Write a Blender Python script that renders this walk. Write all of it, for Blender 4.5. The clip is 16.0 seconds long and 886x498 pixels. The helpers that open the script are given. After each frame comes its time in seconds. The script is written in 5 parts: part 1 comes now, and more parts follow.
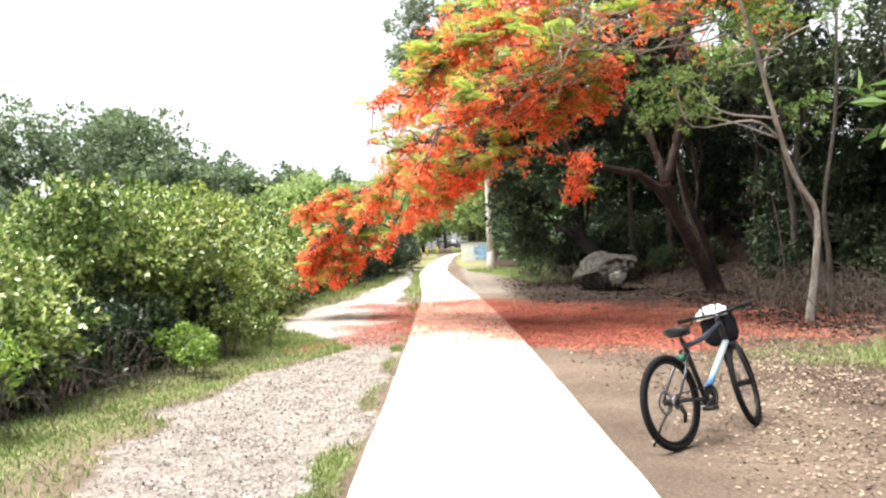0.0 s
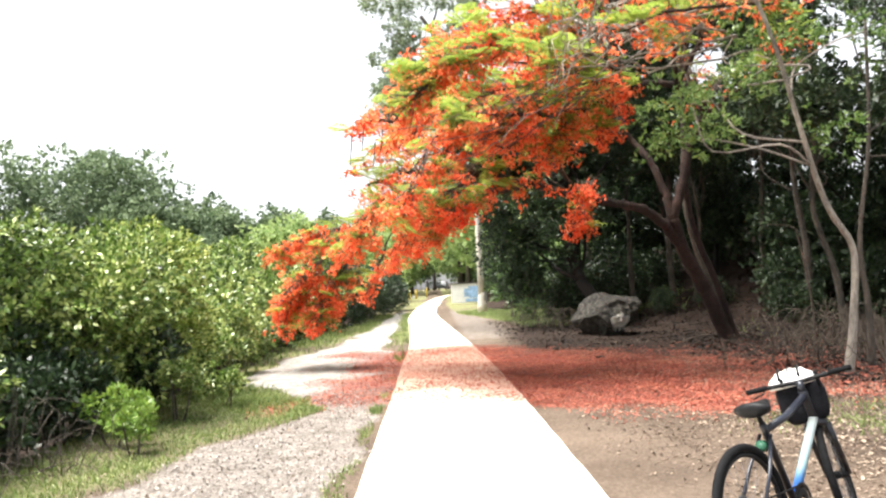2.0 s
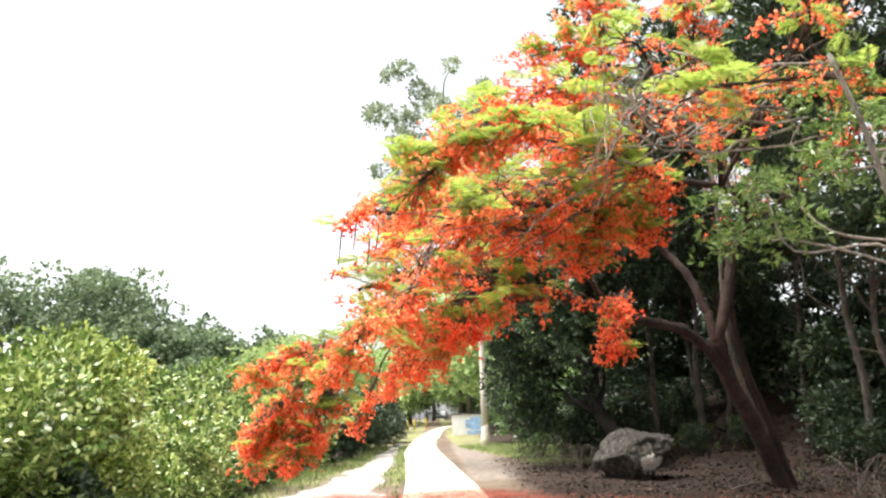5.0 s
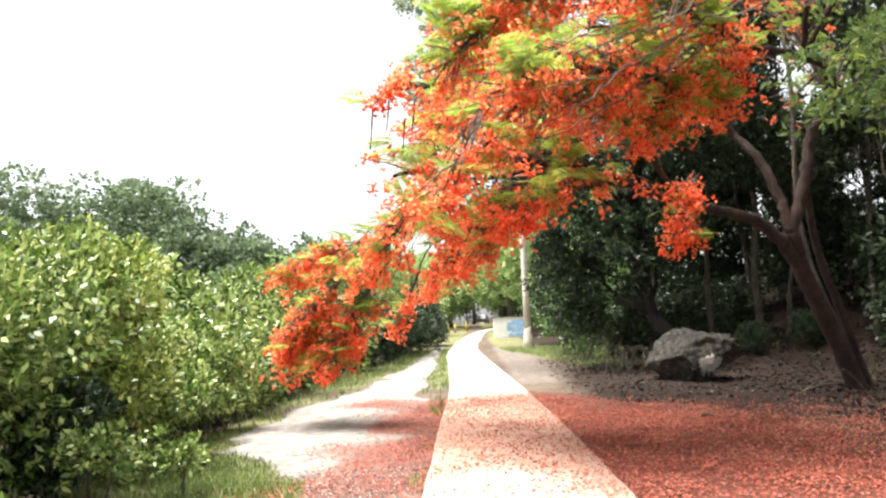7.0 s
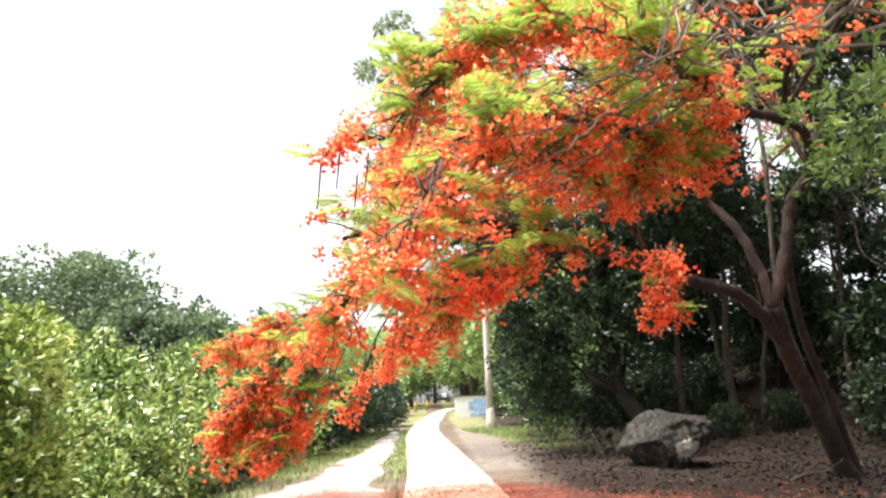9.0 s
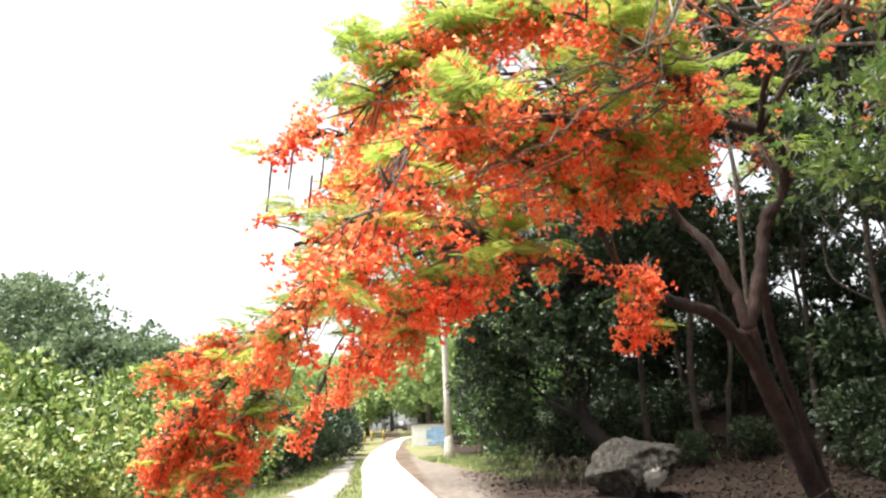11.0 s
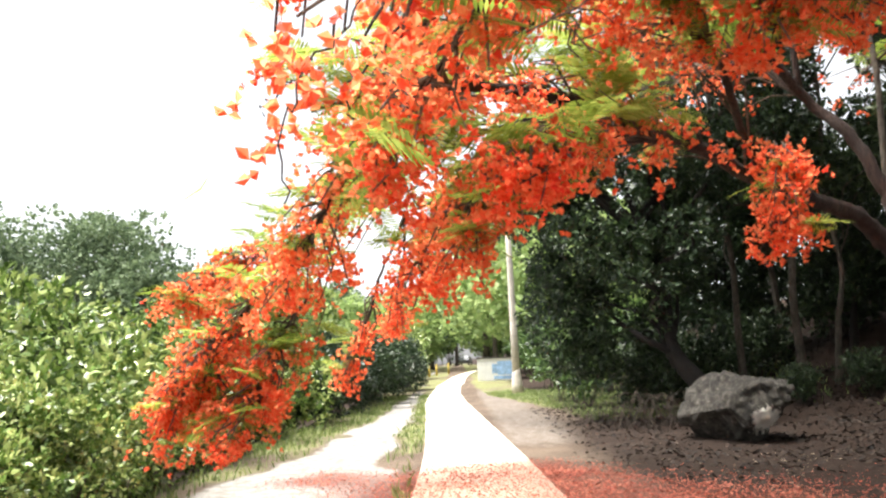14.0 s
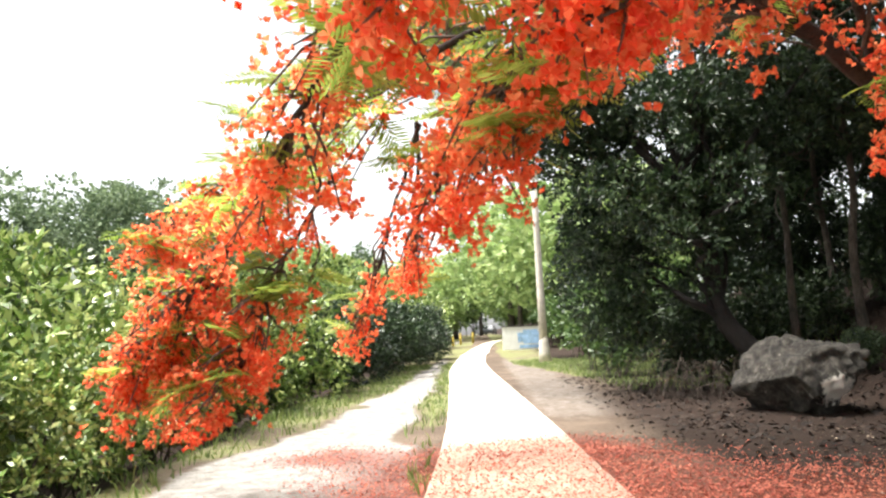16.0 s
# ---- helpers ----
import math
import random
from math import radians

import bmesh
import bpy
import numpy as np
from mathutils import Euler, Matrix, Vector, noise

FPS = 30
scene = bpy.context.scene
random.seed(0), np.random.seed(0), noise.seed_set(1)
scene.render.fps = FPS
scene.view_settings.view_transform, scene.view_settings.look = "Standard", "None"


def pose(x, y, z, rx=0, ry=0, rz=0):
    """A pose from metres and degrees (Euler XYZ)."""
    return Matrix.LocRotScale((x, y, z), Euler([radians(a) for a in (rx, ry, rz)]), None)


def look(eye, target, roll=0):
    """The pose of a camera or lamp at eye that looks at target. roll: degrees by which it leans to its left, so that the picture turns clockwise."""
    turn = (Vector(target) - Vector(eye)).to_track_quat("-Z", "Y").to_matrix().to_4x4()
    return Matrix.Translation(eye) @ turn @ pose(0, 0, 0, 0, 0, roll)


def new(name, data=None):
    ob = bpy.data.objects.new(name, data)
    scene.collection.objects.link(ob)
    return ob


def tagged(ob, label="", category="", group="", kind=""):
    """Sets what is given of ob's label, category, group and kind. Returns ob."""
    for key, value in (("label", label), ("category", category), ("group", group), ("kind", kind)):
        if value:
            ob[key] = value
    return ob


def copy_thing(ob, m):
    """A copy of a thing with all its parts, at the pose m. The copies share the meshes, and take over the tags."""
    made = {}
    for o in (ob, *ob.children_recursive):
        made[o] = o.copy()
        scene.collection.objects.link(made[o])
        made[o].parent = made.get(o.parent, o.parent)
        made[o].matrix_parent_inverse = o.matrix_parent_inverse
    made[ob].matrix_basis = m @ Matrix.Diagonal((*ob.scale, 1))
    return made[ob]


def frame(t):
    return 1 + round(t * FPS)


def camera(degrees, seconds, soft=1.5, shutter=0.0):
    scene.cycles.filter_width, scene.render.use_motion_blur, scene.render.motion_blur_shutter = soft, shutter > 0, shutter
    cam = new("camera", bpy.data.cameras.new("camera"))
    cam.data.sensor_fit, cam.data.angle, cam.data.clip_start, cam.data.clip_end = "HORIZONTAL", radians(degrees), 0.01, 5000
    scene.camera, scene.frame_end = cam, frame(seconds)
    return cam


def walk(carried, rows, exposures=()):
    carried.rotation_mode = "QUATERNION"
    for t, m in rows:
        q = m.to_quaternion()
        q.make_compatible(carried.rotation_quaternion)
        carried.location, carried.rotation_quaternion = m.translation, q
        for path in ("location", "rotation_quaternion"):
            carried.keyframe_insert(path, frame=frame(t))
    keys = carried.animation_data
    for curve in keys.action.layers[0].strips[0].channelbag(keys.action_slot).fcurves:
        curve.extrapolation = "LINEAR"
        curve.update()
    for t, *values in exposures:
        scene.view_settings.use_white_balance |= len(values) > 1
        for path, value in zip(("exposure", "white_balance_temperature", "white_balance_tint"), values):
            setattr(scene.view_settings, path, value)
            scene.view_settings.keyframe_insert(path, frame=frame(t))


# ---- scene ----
cam = camera(57.9, 16.0, soft=2.3)
# seconds, x, y, z, yaw, pitch, roll
ROWS = [
    (0.0, 0.001, -0.000, 1.488, 0.16, -0.15, 2.45),
    (0.5, 0.021, 0.371, 1.488, -1.60, 0.19, 2.24),
    (1.0, -0.020, 0.815, 1.500, -1.68, 0.22, 2.22),
    (1.5, -0.001, 1.192, 1.505, -1.73, 0.71, 3.02),
    (2.0, 0.025, 1.641, 1.513, -0.58, 2.78, 2.86),
    (2.5, 0.017, 2.059, 1.513, -0.63, 4.22, 2.83),
    (3.0, 0.006, 2.509, 1.500, -0.56, 4.89, 2.40),
    (3.5, -0.025, 2.899, 1.522, -0.60, 5.90, 2.58),
    (4.0, -0.019, 3.337, 1.555, -0.72, 7.72, 1.62),
    (4.2, -0.022, 3.500, 1.556, -0.75, 12.10, 1.75),
    (6.3, -0.060, 4.970, 1.496, 1.00, 8.90, 2.20),
    (6.5, -0.071, 5.098, 1.493, 2.18, 7.41, 2.24),
    (7.0, -0.136, 5.396, 1.502, 2.16, 5.32, 2.49),
    (7.5, -0.139, 5.732, 1.501, 2.34, 4.72, 2.79),
    (8.0, -0.162, 6.023, 1.509, 3.66, 4.98, 2.64),
    (8.5, -0.168, 6.276, 1.537, 2.54, 7.25, 2.63),
    (9.0, -0.116, 6.522, 1.564, -0.61, 10.68, 2.51),
    (9.2, -0.113, 6.610, 1.562, -2.85, 14.25, 2.50),
    (11.3, -0.146, 7.440, 1.520, -3.70, 11.50, 2.45),
    (11.5, -0.146, 7.558, 1.511, -3.69, 8.29, 2.45),
    (12.0, -0.113, 7.937, 1.484, -2.65, 6.76, 2.94),
    (12.5, -0.114, 8.362, 1.492, -1.18, 5.96, 2.11),
    (13.0, -0.092, 8.766, 1.508, -0.87, 5.94, 2.16),
    (13.5, -0.105, 9.174, 1.533, 0.58, 7.84, 1.54),
    (14.0, -0.107, 9.518, 1.527, 0.94, 8.18, 2.71),
    (14.5, -0.108, 9.924, 1.481, 2.46, 8.68, 2.94),
    (15.0, -0.154, 10.303, 1.463, 2.31, 8.74, 2.76),
    (15.5, -0.133, 10.776, 1.431, 2.33, 7.64, 2.77),
    (16.0, -0.142, 11.147, 1.410, 2.65, 6.19, 2.80),
]
walk(cam, [(t, pose(x, y, z, 90 + pitch, roll, yaw)) for t, x, y, z, yaw, pitch, roll in ROWS],
     [(0, 1.55), (16, 1.58)])

# ---- world and sun ----
SUN_FROM = Vector((-0.33, 0.0, 0.94)).normalized()
world = bpy.data.worlds.new("sky")
scene.world = world
world.use_nodes = True
wn = world.node_tree.nodes
sky = wn.new("ShaderNodeTexSky")
sky.sky_type = "NISHITA"
sky.sun_disc = False
sky.sun_elevation = math.asin(SUN_FROM.z)
sky.sun_rotation = math.atan2(SUN_FROM.x, SUN_FROM.y)
sky.dust_density = 2.0
sky.air_density = 1.0
sky.ozone_density = 1.0
wn["Background"].inputs[1].default_value = 0.108
haze = wn.new("ShaderNodeHueSaturation")
haze.inputs["Saturation"].default_value = 0.16
world.node_tree.links.new(sky.outputs[0], haze.inputs["Color"])
world.node_tree.links.new(haze.outputs[0], wn["Background"].inputs[0])
sun_data = bpy.data.lights.new("sun", "SUN")
sun_data.energy, sun_data.angle, sun_data.color = 4.6, radians(38), (1.0, 0.96, 0.89)
sun = new("sun", sun_data)
sun.matrix_world = look(SUN_FROM * 50, (0, 0, 0))


# ---- materials ----
def nodes_of(name):
    m = bpy.data.materials.new(name)
    m.use_nodes = True
    nt = m.node_tree
    return m, nt, nt.nodes["Principled BSDF"]


def add_noise(nt, scale, detail=5.0, rough=0.6, vec=None):
    n = nt.nodes.new("ShaderNodeTexNoise")
    n.inputs["Scale"].default_value = scale
    n.inputs["Detail"].default_value = detail
    n.inputs["Roughness"].default_value = rough
    if vec is not None:
        nt.links.new(vec, n.inputs["Vector"])
    return n


def add_ramp(nt, fac, stops):
    r = nt.nodes.new("ShaderNodeValToRGB")
    while len(r.color_ramp.elements) < len(stops):
        r.color_ramp.elements.new(0.5)
    for e, (p, c) in zip(r.color_ramp.elements, stops):
        e.position, e.color = p, (*c, 1) if len(c) == 3 else c
    nt.links.new(fac, r.inputs[0])
    return r


def add_mix(nt, fac, a, b, blend="MIX"):
    m = nt.nodes.new("ShaderNodeMix")
    m.data_type, m.blend_type = "RGBA", blend
    for sock, v in ((m.inputs[0], fac), (m.inputs[6], a), (m.inputs[7], b)):
        if isinstance(v, (int, float)):
            sock.default_value = v
        elif isinstance(v, tuple):
            sock.default_value = (*v, 1)
        else:
            nt.links.new(v, sock)
    return m.outputs[2]


def add_math(nt, op, a, b=0.0, c=0.0):
    m = nt.nodes.new("ShaderNodeMath")
    m.operation = op
    for sock, v in zip(m.inputs, (a, b, c)):
        if isinstance(v, (int, float)):
            sock.default_value = v
        else:
            nt.links.new(v, sock)
    return m.outputs[0]


def add_bump(nt, bsdf, height, strength, distance):
    b = nt.nodes.new("ShaderNodeBump")
    b.inputs["Strength"].default_value = strength
    b.inputs["Distance"].default_value = distance
    nt.links.new(height, b.inputs["Height"])
    nt.links.new(b.outputs[0], bsdf.inputs["Normal"])


def obj_coord(nt):
    return nt.nodes.new("ShaderNodeTexCoord").outputs["Object"]


def leaf_material(name, dark, mid, light, rough=0.45, through_light=0.3, patch=0.8, glow=None):
    """Thin leaves: each island has a tone of its own, larger patches drift between the tones."""
    m, nt, b = nodes_of(name)
    geo = nt.nodes.new("ShaderNodeNewGeometry")
    big = add_noise(nt, patch, 2.0, 0.5, obj_coord(nt))
    t = add_math(nt, "MULTIPLY_ADD", geo.outputs["Random Per Island"], 0.75, add_math(nt, "MULTIPLY_ADD", big.outputs[0], 0.9, -0.33))
    ramp = add_ramp(nt, t, [(0.0, dark), (0.45, mid), (1.0, light)])
    nt.links.new(ramp.outputs[0], b.inputs["Base Color"])
    b.inputs["Roughness"].default_value = rough
    tr = nt.nodes.new("ShaderNodeBsdfTranslucent")
    nt.links.new(ramp.outputs[0], tr.inputs[0])
    mx = nt.nodes.new("ShaderNodeMixShader")
    mx.inputs[0].default_value = through_light
    nt.links.new(b.outputs[0], mx.inputs[1])
    nt.links.new(tr.outputs[0], mx.inputs[2])
    nt.links.new(mx.outputs[0], nt.nodes["Material Output"].inputs[0])
    return m


def bark_material(name, dark, light, scale=6.0, stretch=5.0):
    m, nt, b = nodes_of(name)
    mp = nt.nodes.new("ShaderNodeMapping")
    mp.inputs["Scale"].default_value = (stretch, stretch, 1)
    nt.links.new(obj_coord(nt), mp.inputs[0])
    n1 = add_noise(nt, scale, 8, 0.7, mp.outputs[0])
    n2 = add_noise(nt, 1.7, 3, 0.6, obj_coord(nt))
    r = add_ramp(nt, n1.outputs[0], [(0.3, dark), (0.7, light)])
    blot = add_ramp(nt, n2.outputs[0], [(0.35, (0.55, 0.55, 0.55)), (0.65, (1.25, 1.2, 1.15))])
    nt.links.new(add_mix(nt, 1.0, r.outputs[0], blot.outputs[0], "MULTIPLY"), b.inputs["Base Color"])
    b.inputs["Roughness"].default_value = 0.9
    add_bump(nt, b, n1.outputs[0], 1.0, 0.06)
    return m


def plain_material(name, color, rough=0.5, metal=0.0, vary=0.25, scale=8.0, bump=0.0):
    m, nt, b = nodes_of(name)
    n = add_noise(nt, scale, 6, 0.65, obj_coord(nt))
    lo = tuple(c * (1 - vary) for c in color)
    hi = tuple(min(1, c * (1 + vary)) for c in color)
    r = add_ramp(nt, n.outputs[0], [(0.3, lo), (0.7, hi)])
    nt.links.new(r.outputs[0], b.inputs["Base Color"])
    b.inputs["Roughness"].default_value, b.inputs["Metallic"].default_value = rough, metal
    if bump:
        add_bump(nt, b, n.outputs[0], 0.6, bump)
    return m


M_MANGROVE = leaf_material("mangrove_leaf", (0.010, 0.022, 0.007), (0.135, 0.23, 0.042), (0.70, 0.76, 0.30), 0.30, 0.20, 0.55)
# Brighter copy of the mangrove leaf, sunlight put into its colour.
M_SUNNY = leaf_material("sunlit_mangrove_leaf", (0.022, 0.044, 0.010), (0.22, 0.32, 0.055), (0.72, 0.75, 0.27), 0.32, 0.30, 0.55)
M_YOUNG = leaf_material("young_mangrove_leaf", (0.075, 0.15, 0.024), (0.17, 0.29, 0.05), (0.38, 0.48, 0.10), 0.35, 0.3)
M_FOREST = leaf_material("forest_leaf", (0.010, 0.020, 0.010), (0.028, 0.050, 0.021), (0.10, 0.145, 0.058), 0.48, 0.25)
# Dark leaf of the dense trees; on the mangroves its darkness is painted shade.
M_DARKSHADELEAF = leaf_material("dark_and_shaded_leaf", (0.007, 0.017, 0.008), (0.018, 0.039, 0.015), (0.065, 0.108, 0.038), 0.4, 0.18)
M_LIGHTLEAF = leaf_material("light_leaf", (0.06, 0.12, 0.03), (0.14, 0.24, 0.06), (0.30, 0.40, 0.13), 0.4, 0.35)
M_EDGELEAF = leaf_material("wood_edge_leaf", (0.025, 0.055, 0.016), (0.068, 0.13, 0.034), (0.20, 0.29, 0.09), 0.42, 0.28)
# Grey-green leaf with distance haze mixed into its colour.
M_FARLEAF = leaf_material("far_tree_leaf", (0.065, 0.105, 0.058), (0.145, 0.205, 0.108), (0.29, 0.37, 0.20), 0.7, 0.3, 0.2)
# Light green leaf made paler: haze is painted in.
M_HAZELEAF = leaf_material("pale_hazed_leaf", (0.15, 0.23, 0.08), (0.30, 0.41, 0.145), (0.48, 0.56, 0.24), 0.55, 0.45, 0.3)
M_PALELEAF = leaf_material("grey_green_leaf", (0.12, 0.155, 0.10), (0.24, 0.30, 0.18), (0.40, 0.46, 0.29), 0.6, 0.4, 0.4)
M_FROND = leaf_material("flame_tree_frond", (0.13, 0.215, 0.032), (0.28, 0.375, 0.062), (0.44, 0.50, 0.14), 0.5, 0.62)
M_FLOWER = leaf_material("flame_flower", (0.82, 0.075, 0.046), (0.96, 0.245, 0.105), (0.98, 0.49, 0.24), 0.5, 0.84, 0.6)
M_PETAL = leaf_material("fallen_petal", (0.20, 0.036, 0.025), (0.39, 0.088, 0.054), (0.54, 0.20, 0.12), 0.7, 0.1)
M_GRASS = leaf_material("grass_blade", (0.062, 0.105, 0.028), (0.17, 0.245, 0.065), (0.42, 0.46, 0.19), 0.55, 0.3, 0.7)
M_LITTER = leaf_material("dry_leaf", (0.040, 0.024, 0.016), (0.135, 0.092, 0.064), (0.46, 0.37, 0.28), 0.85, 0.1)
M_GRAVEL = leaf_material("track_gravel", (0.060, 0.047, 0.040), (0.22, 0.19, 0.17), (0.52, 0.48, 0.44), 0.9, 0.0)
# Rotten leaves, darkened further so that their colour carries the trees' shade.
M_MOULDSHADE = leaf_material("rotten_and_shaded_leaf", (0.008, 0.006, 0.005), (0.022, 0.014, 0.010), (0.070, 0.045, 0.032), 0.9, 0.05)
M_FLAMEBARK = bark_material("flame_tree_bark", (0.017, 0.010, 0.009), (0.088, 0.052, 0.042))
M_BARK = bark_material("grey_bark", (0.045, 0.038, 0.032), (0.17, 0.145, 0.12))
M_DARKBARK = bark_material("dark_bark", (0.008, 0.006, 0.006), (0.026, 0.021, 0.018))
M_PALEBARK = bark_material("pale_bark", (0.22, 0.20, 0.175), (0.56, 0.51, 0.45))
M_TWIGBARK = bark_material("twig_bark", (0.075, 0.050, 0.042), (0.30, 0.22, 0.175), 9.0, 2.0)
M_TWIG = plain_material("dry_twig", (0.078, 0.060, 0.046), 0.9, 0, 0.55, 12)
M_POD = plain_material("seed_pod", (0.05, 0.022, 0.018), 0.6, 0, 0.4, 10)


# ---- mesh helpers ----
rng = np.random.default_rng(7)


class Builder:
    """Collects vertices, quads and triangles, and makes one mesh of them."""

    def __init__(self):
        self.v, self.q, self.t, self.n = [], [], [], 0

    def add(self, verts, quads=None, tris=None):
        verts = np.asarray(verts, dtype=np.float64).reshape(-1, 3)
        if quads is not None and len(quads):
            self.q.append(np.asarray(quads, dtype=np.int64) + self.n)
        if tris is not None and len(tris):
            self.t.append(np.asarray(tris, dtype=np.int64) + self.n)
        self.v.append(verts)
        self.n += len(verts)
        return self

    def mesh(self, name, material, smooth=True):
        me = bpy.data.meshes.new(name)
        v = np.concatenate(self.v)
        q = np.concatenate(self.q) if self.q else np.zeros((0, 4), np.int64)
        t = np.concatenate(self.t) if self.t else np.zeros((0, 3), np.int64)
        me.vertices.add(len(v))
        me.vertices.foreach_set("co", v.ravel())
        me.loops.add(q.size + t.size)
        me.loops.foreach_set("vertex_index", np.concatenate([q.ravel(), t.ravel()]).astype(np.int32))
        me.polygons.add(len(q) + len(t))
        starts = np.concatenate([np.arange(len(q)) * 4, q.size + np.arange(len(t)) * 3]).astype(np.int32)
        me.polygons.foreach_set("loop_start", starts)
        me.update(calc_edges=True)
        me.validate()
        if material is not None:
            me.materials.append(material)
        if smooth:
            me.shade_smooth()
        else:
            me.shade_flat()
        return me


def part(name, shape, material, parent=None, label="", smooth=True):
    """Links a Builder or a bmesh as one mesh object, under a thing where one is given."""
    if isinstance(shape, Builder):
        me = shape.mesh(name, material, smooth)
    else:
        me = bpy.data.meshes.new(name)
        shape.to_mesh(me)
        shape.free()
        me.materials.append(material)
        if smooth:
            me.shade_smooth()
    ob = new(name, me)
    ob.parent = parent
    if label:
        tagged(ob, label)
    return ob


def thing(name, m, label, category, group="", kind=""):
    ob = new(name)
    ob.empty_display_size = 0.2
    ob.matrix_world = m
    return tagged(ob, label, category, group, kind)


def spline(points, per=6):
    """A smooth line through the points."""
    p = np.asarray(points, float)
    p = np.vstack([2 * p[0] - p[1], p, 2 * p[-1] - p[-2]])
    out = []
    for i in range(1, len(p) - 2):
        for s in np.arange(per) / per:
            a, b, c, d = p[i - 1], p[i], p[i + 1], p[i + 2]
            out.append(0.5 * (2 * b + (c - a) * s + (2 * a - 5 * b + 4 * c - d) * s * s + (3 * b - a - 3 * c + d) * s ** 3))
    out.append(p[-2])
    return np.array(out)


def tube(builder, line, r0, r1, sides=7, knot=0.0, flare=0.0):
    """A tapered round limb along a line, closed at both ends."""
    line = np.asarray(line, float)
    n = len(line)
    d = np.gradient(line, axis=0)
    d /= np.linalg.norm(d, axis=1)[:, None] + 1e-9
    ref = np.array([0.0, 0.0, 1.0]) if abs(d[:, 2]).mean() < 0.8 else np.array([1.0, 0.0, 0.0])
    a = np.cross(d, ref)
    a /= np.linalg.norm(a, axis=1)[:, None] + 1e-9
    b = np.cross(d, a)
    s = np.linspace(0, 1, n)
    r = r0 + (r1 - r0) * s + flare * np.exp(-s * n / 2.2)
    ang = np.arange(sides) * 2 * np.pi / sides
    rr = r[:, None] * (1 + knot * rng.normal(size=(n, sides)))
    v = line[:, None] + rr[..., None] * (np.cos(ang)[None, :, None] * a[:, None] + np.sin(ang)[None, :, None] * b[:, None])
    i, j = np.meshgrid(np.arange(n - 1), np.arange(sides), indexing="ij")
    k = (j + 1) % sides
    q = np.stack([i * sides + j, i * sides + k, (i + 1) * sides + k, (i + 1) * sides + j], -1).reshape(-1, 4)
    caps = [[0, m + 1, m] for m in range(1, sides - 1)] + [[(n - 1) * sides + x for x in (0, m, m + 1)] for m in range(1, sides - 1)]
    builder.add(v, q, caps)


def unit(v):
    return v / (np.linalg.norm(v, axis=-1, keepdims=True) + 1e-9)


def leaf_cloud(builder, base, way, length, width, lift=0.12, sunward=0.0):
    """One folded leaf blade at each base, pointing along way; sunward turns the blades' faces up."""
    n = len(base)
    way = unit(way)
    side = unit(np.cross(way, rng.normal(size=(n, 3)) * (1 - 0.5 * sunward) + np.array([0, -0.35, 1.0]) * sunward))
    up = np.cross(side, way)
    L, W = np.broadcast_to(length, n)[:, None], np.broadcast_to(width, n)[:, None]
    v = np.stack([base, base + way * L * 0.45 + side * W * 0.5 + up * L * lift, base + way * L, base + way * L * 0.45 - side * W * 0.5 + up * L * lift], 1)
    builder.add(v, np.arange(4 * n).reshape(n, 4))


def lobes_in(center, radii, count, size, low=-0.6):
    """Rounded clumps that fill an ellipsoid unevenly: centres and sizes."""
    p = unit(rng.normal(size=(count * 3, 3)))
    p = p[p[:, 2] > low][:count]
    p *= rng.uniform(0.45, 0.95, (len(p), 1))
    return np.asarray(center) + p * np.asarray(radii), size * rng.uniform(0.65, 1.3, len(p))


def foliage(builder, centers, sizes, whorls, per, length, width, flat=0.8, droop=0.1):
    """Whorls of leaves over the clumps."""
    w = sizes ** 2 / (sizes ** 2).sum()
    k = rng.choice(len(centers), whorls, p=w)
    d = unit(rng.normal(size=(whorls, 3)) + np.array([0, 0, 0.25]))
    pos = centers[k] + d * (sizes[k] * rng.uniform(0.35, 1.08, whorls) ** 0.6)[:, None] * np.array([1, 1, flat])
    pos = np.repeat(pos, per, 0) + rng.normal(size=(whorls * per, 3)) * length * 0.25
    way = unit(np.repeat(d, per, 0) * 0.7 + rng.normal(size=(whorls * per, 3)) * 0.8 + np.array([0, 0, 0.25 - droop]))
    n = len(pos)
    leaf_cloud(builder, pos, way, length * rng.uniform(0.7, 1.25, n), width * rng.uniform(0.7, 1.2, n), 0.12, 0.7)


def smooth01(x):
    x = np.clip(x, 0, 1)
    return x * x * (3 - 2 * x)


def ground_z(x, y):
    """Height of the bare ground: flat by the path, a mud bank by the mangroves, a wooded rise, and a climb far ahead."""
    x, y = np.asarray(x, float), np.asarray(y, float)
    z = 0.75 * smooth01((y - 48) / 30) + 0.45 * smooth01((y - 74) / 60)
    z = z + 1.7 * smooth01((x - 5.5) / 6) * smooth01((y - 23.5) / 8) + 2.2 * smooth01((x - 9) / 9) * smooth01((y - 19) / 16)
    z = z - 0.55 * smooth01((-3.9 - x) / 2.2)
    z = z + 0.16 * smooth01((x - 5.2) / 1.5) * smooth01((y - 21.5) / 3) * (np.sin(1.9 * x + 0.8 * y) * np.sin(1.5 * y - 0.6 * x) + 0.6 * np.sin(4.3 * x - 2.2 * y) * np.sin(3.7 * y + x))
    z = z + 0.018 * np.sin(x * 2.1 + 0.7 * y) * np.sin(y * 1.3 - x) + 0.012 * np.sin(5.3 * x) * np.sin(4.1 * y)
    return z


def path_center(y):
    y = np.asarray(y, float)
    return np.interp(y, [-20, 4, 13, 23, 33, 42, 50, 58, 66, 76, 90, 120], [0.27, 0.26, 0.24, 0.1, -0.25, -0.6, -0.75, -0.62, -0.1, 1.0, 3.2, 9.0])


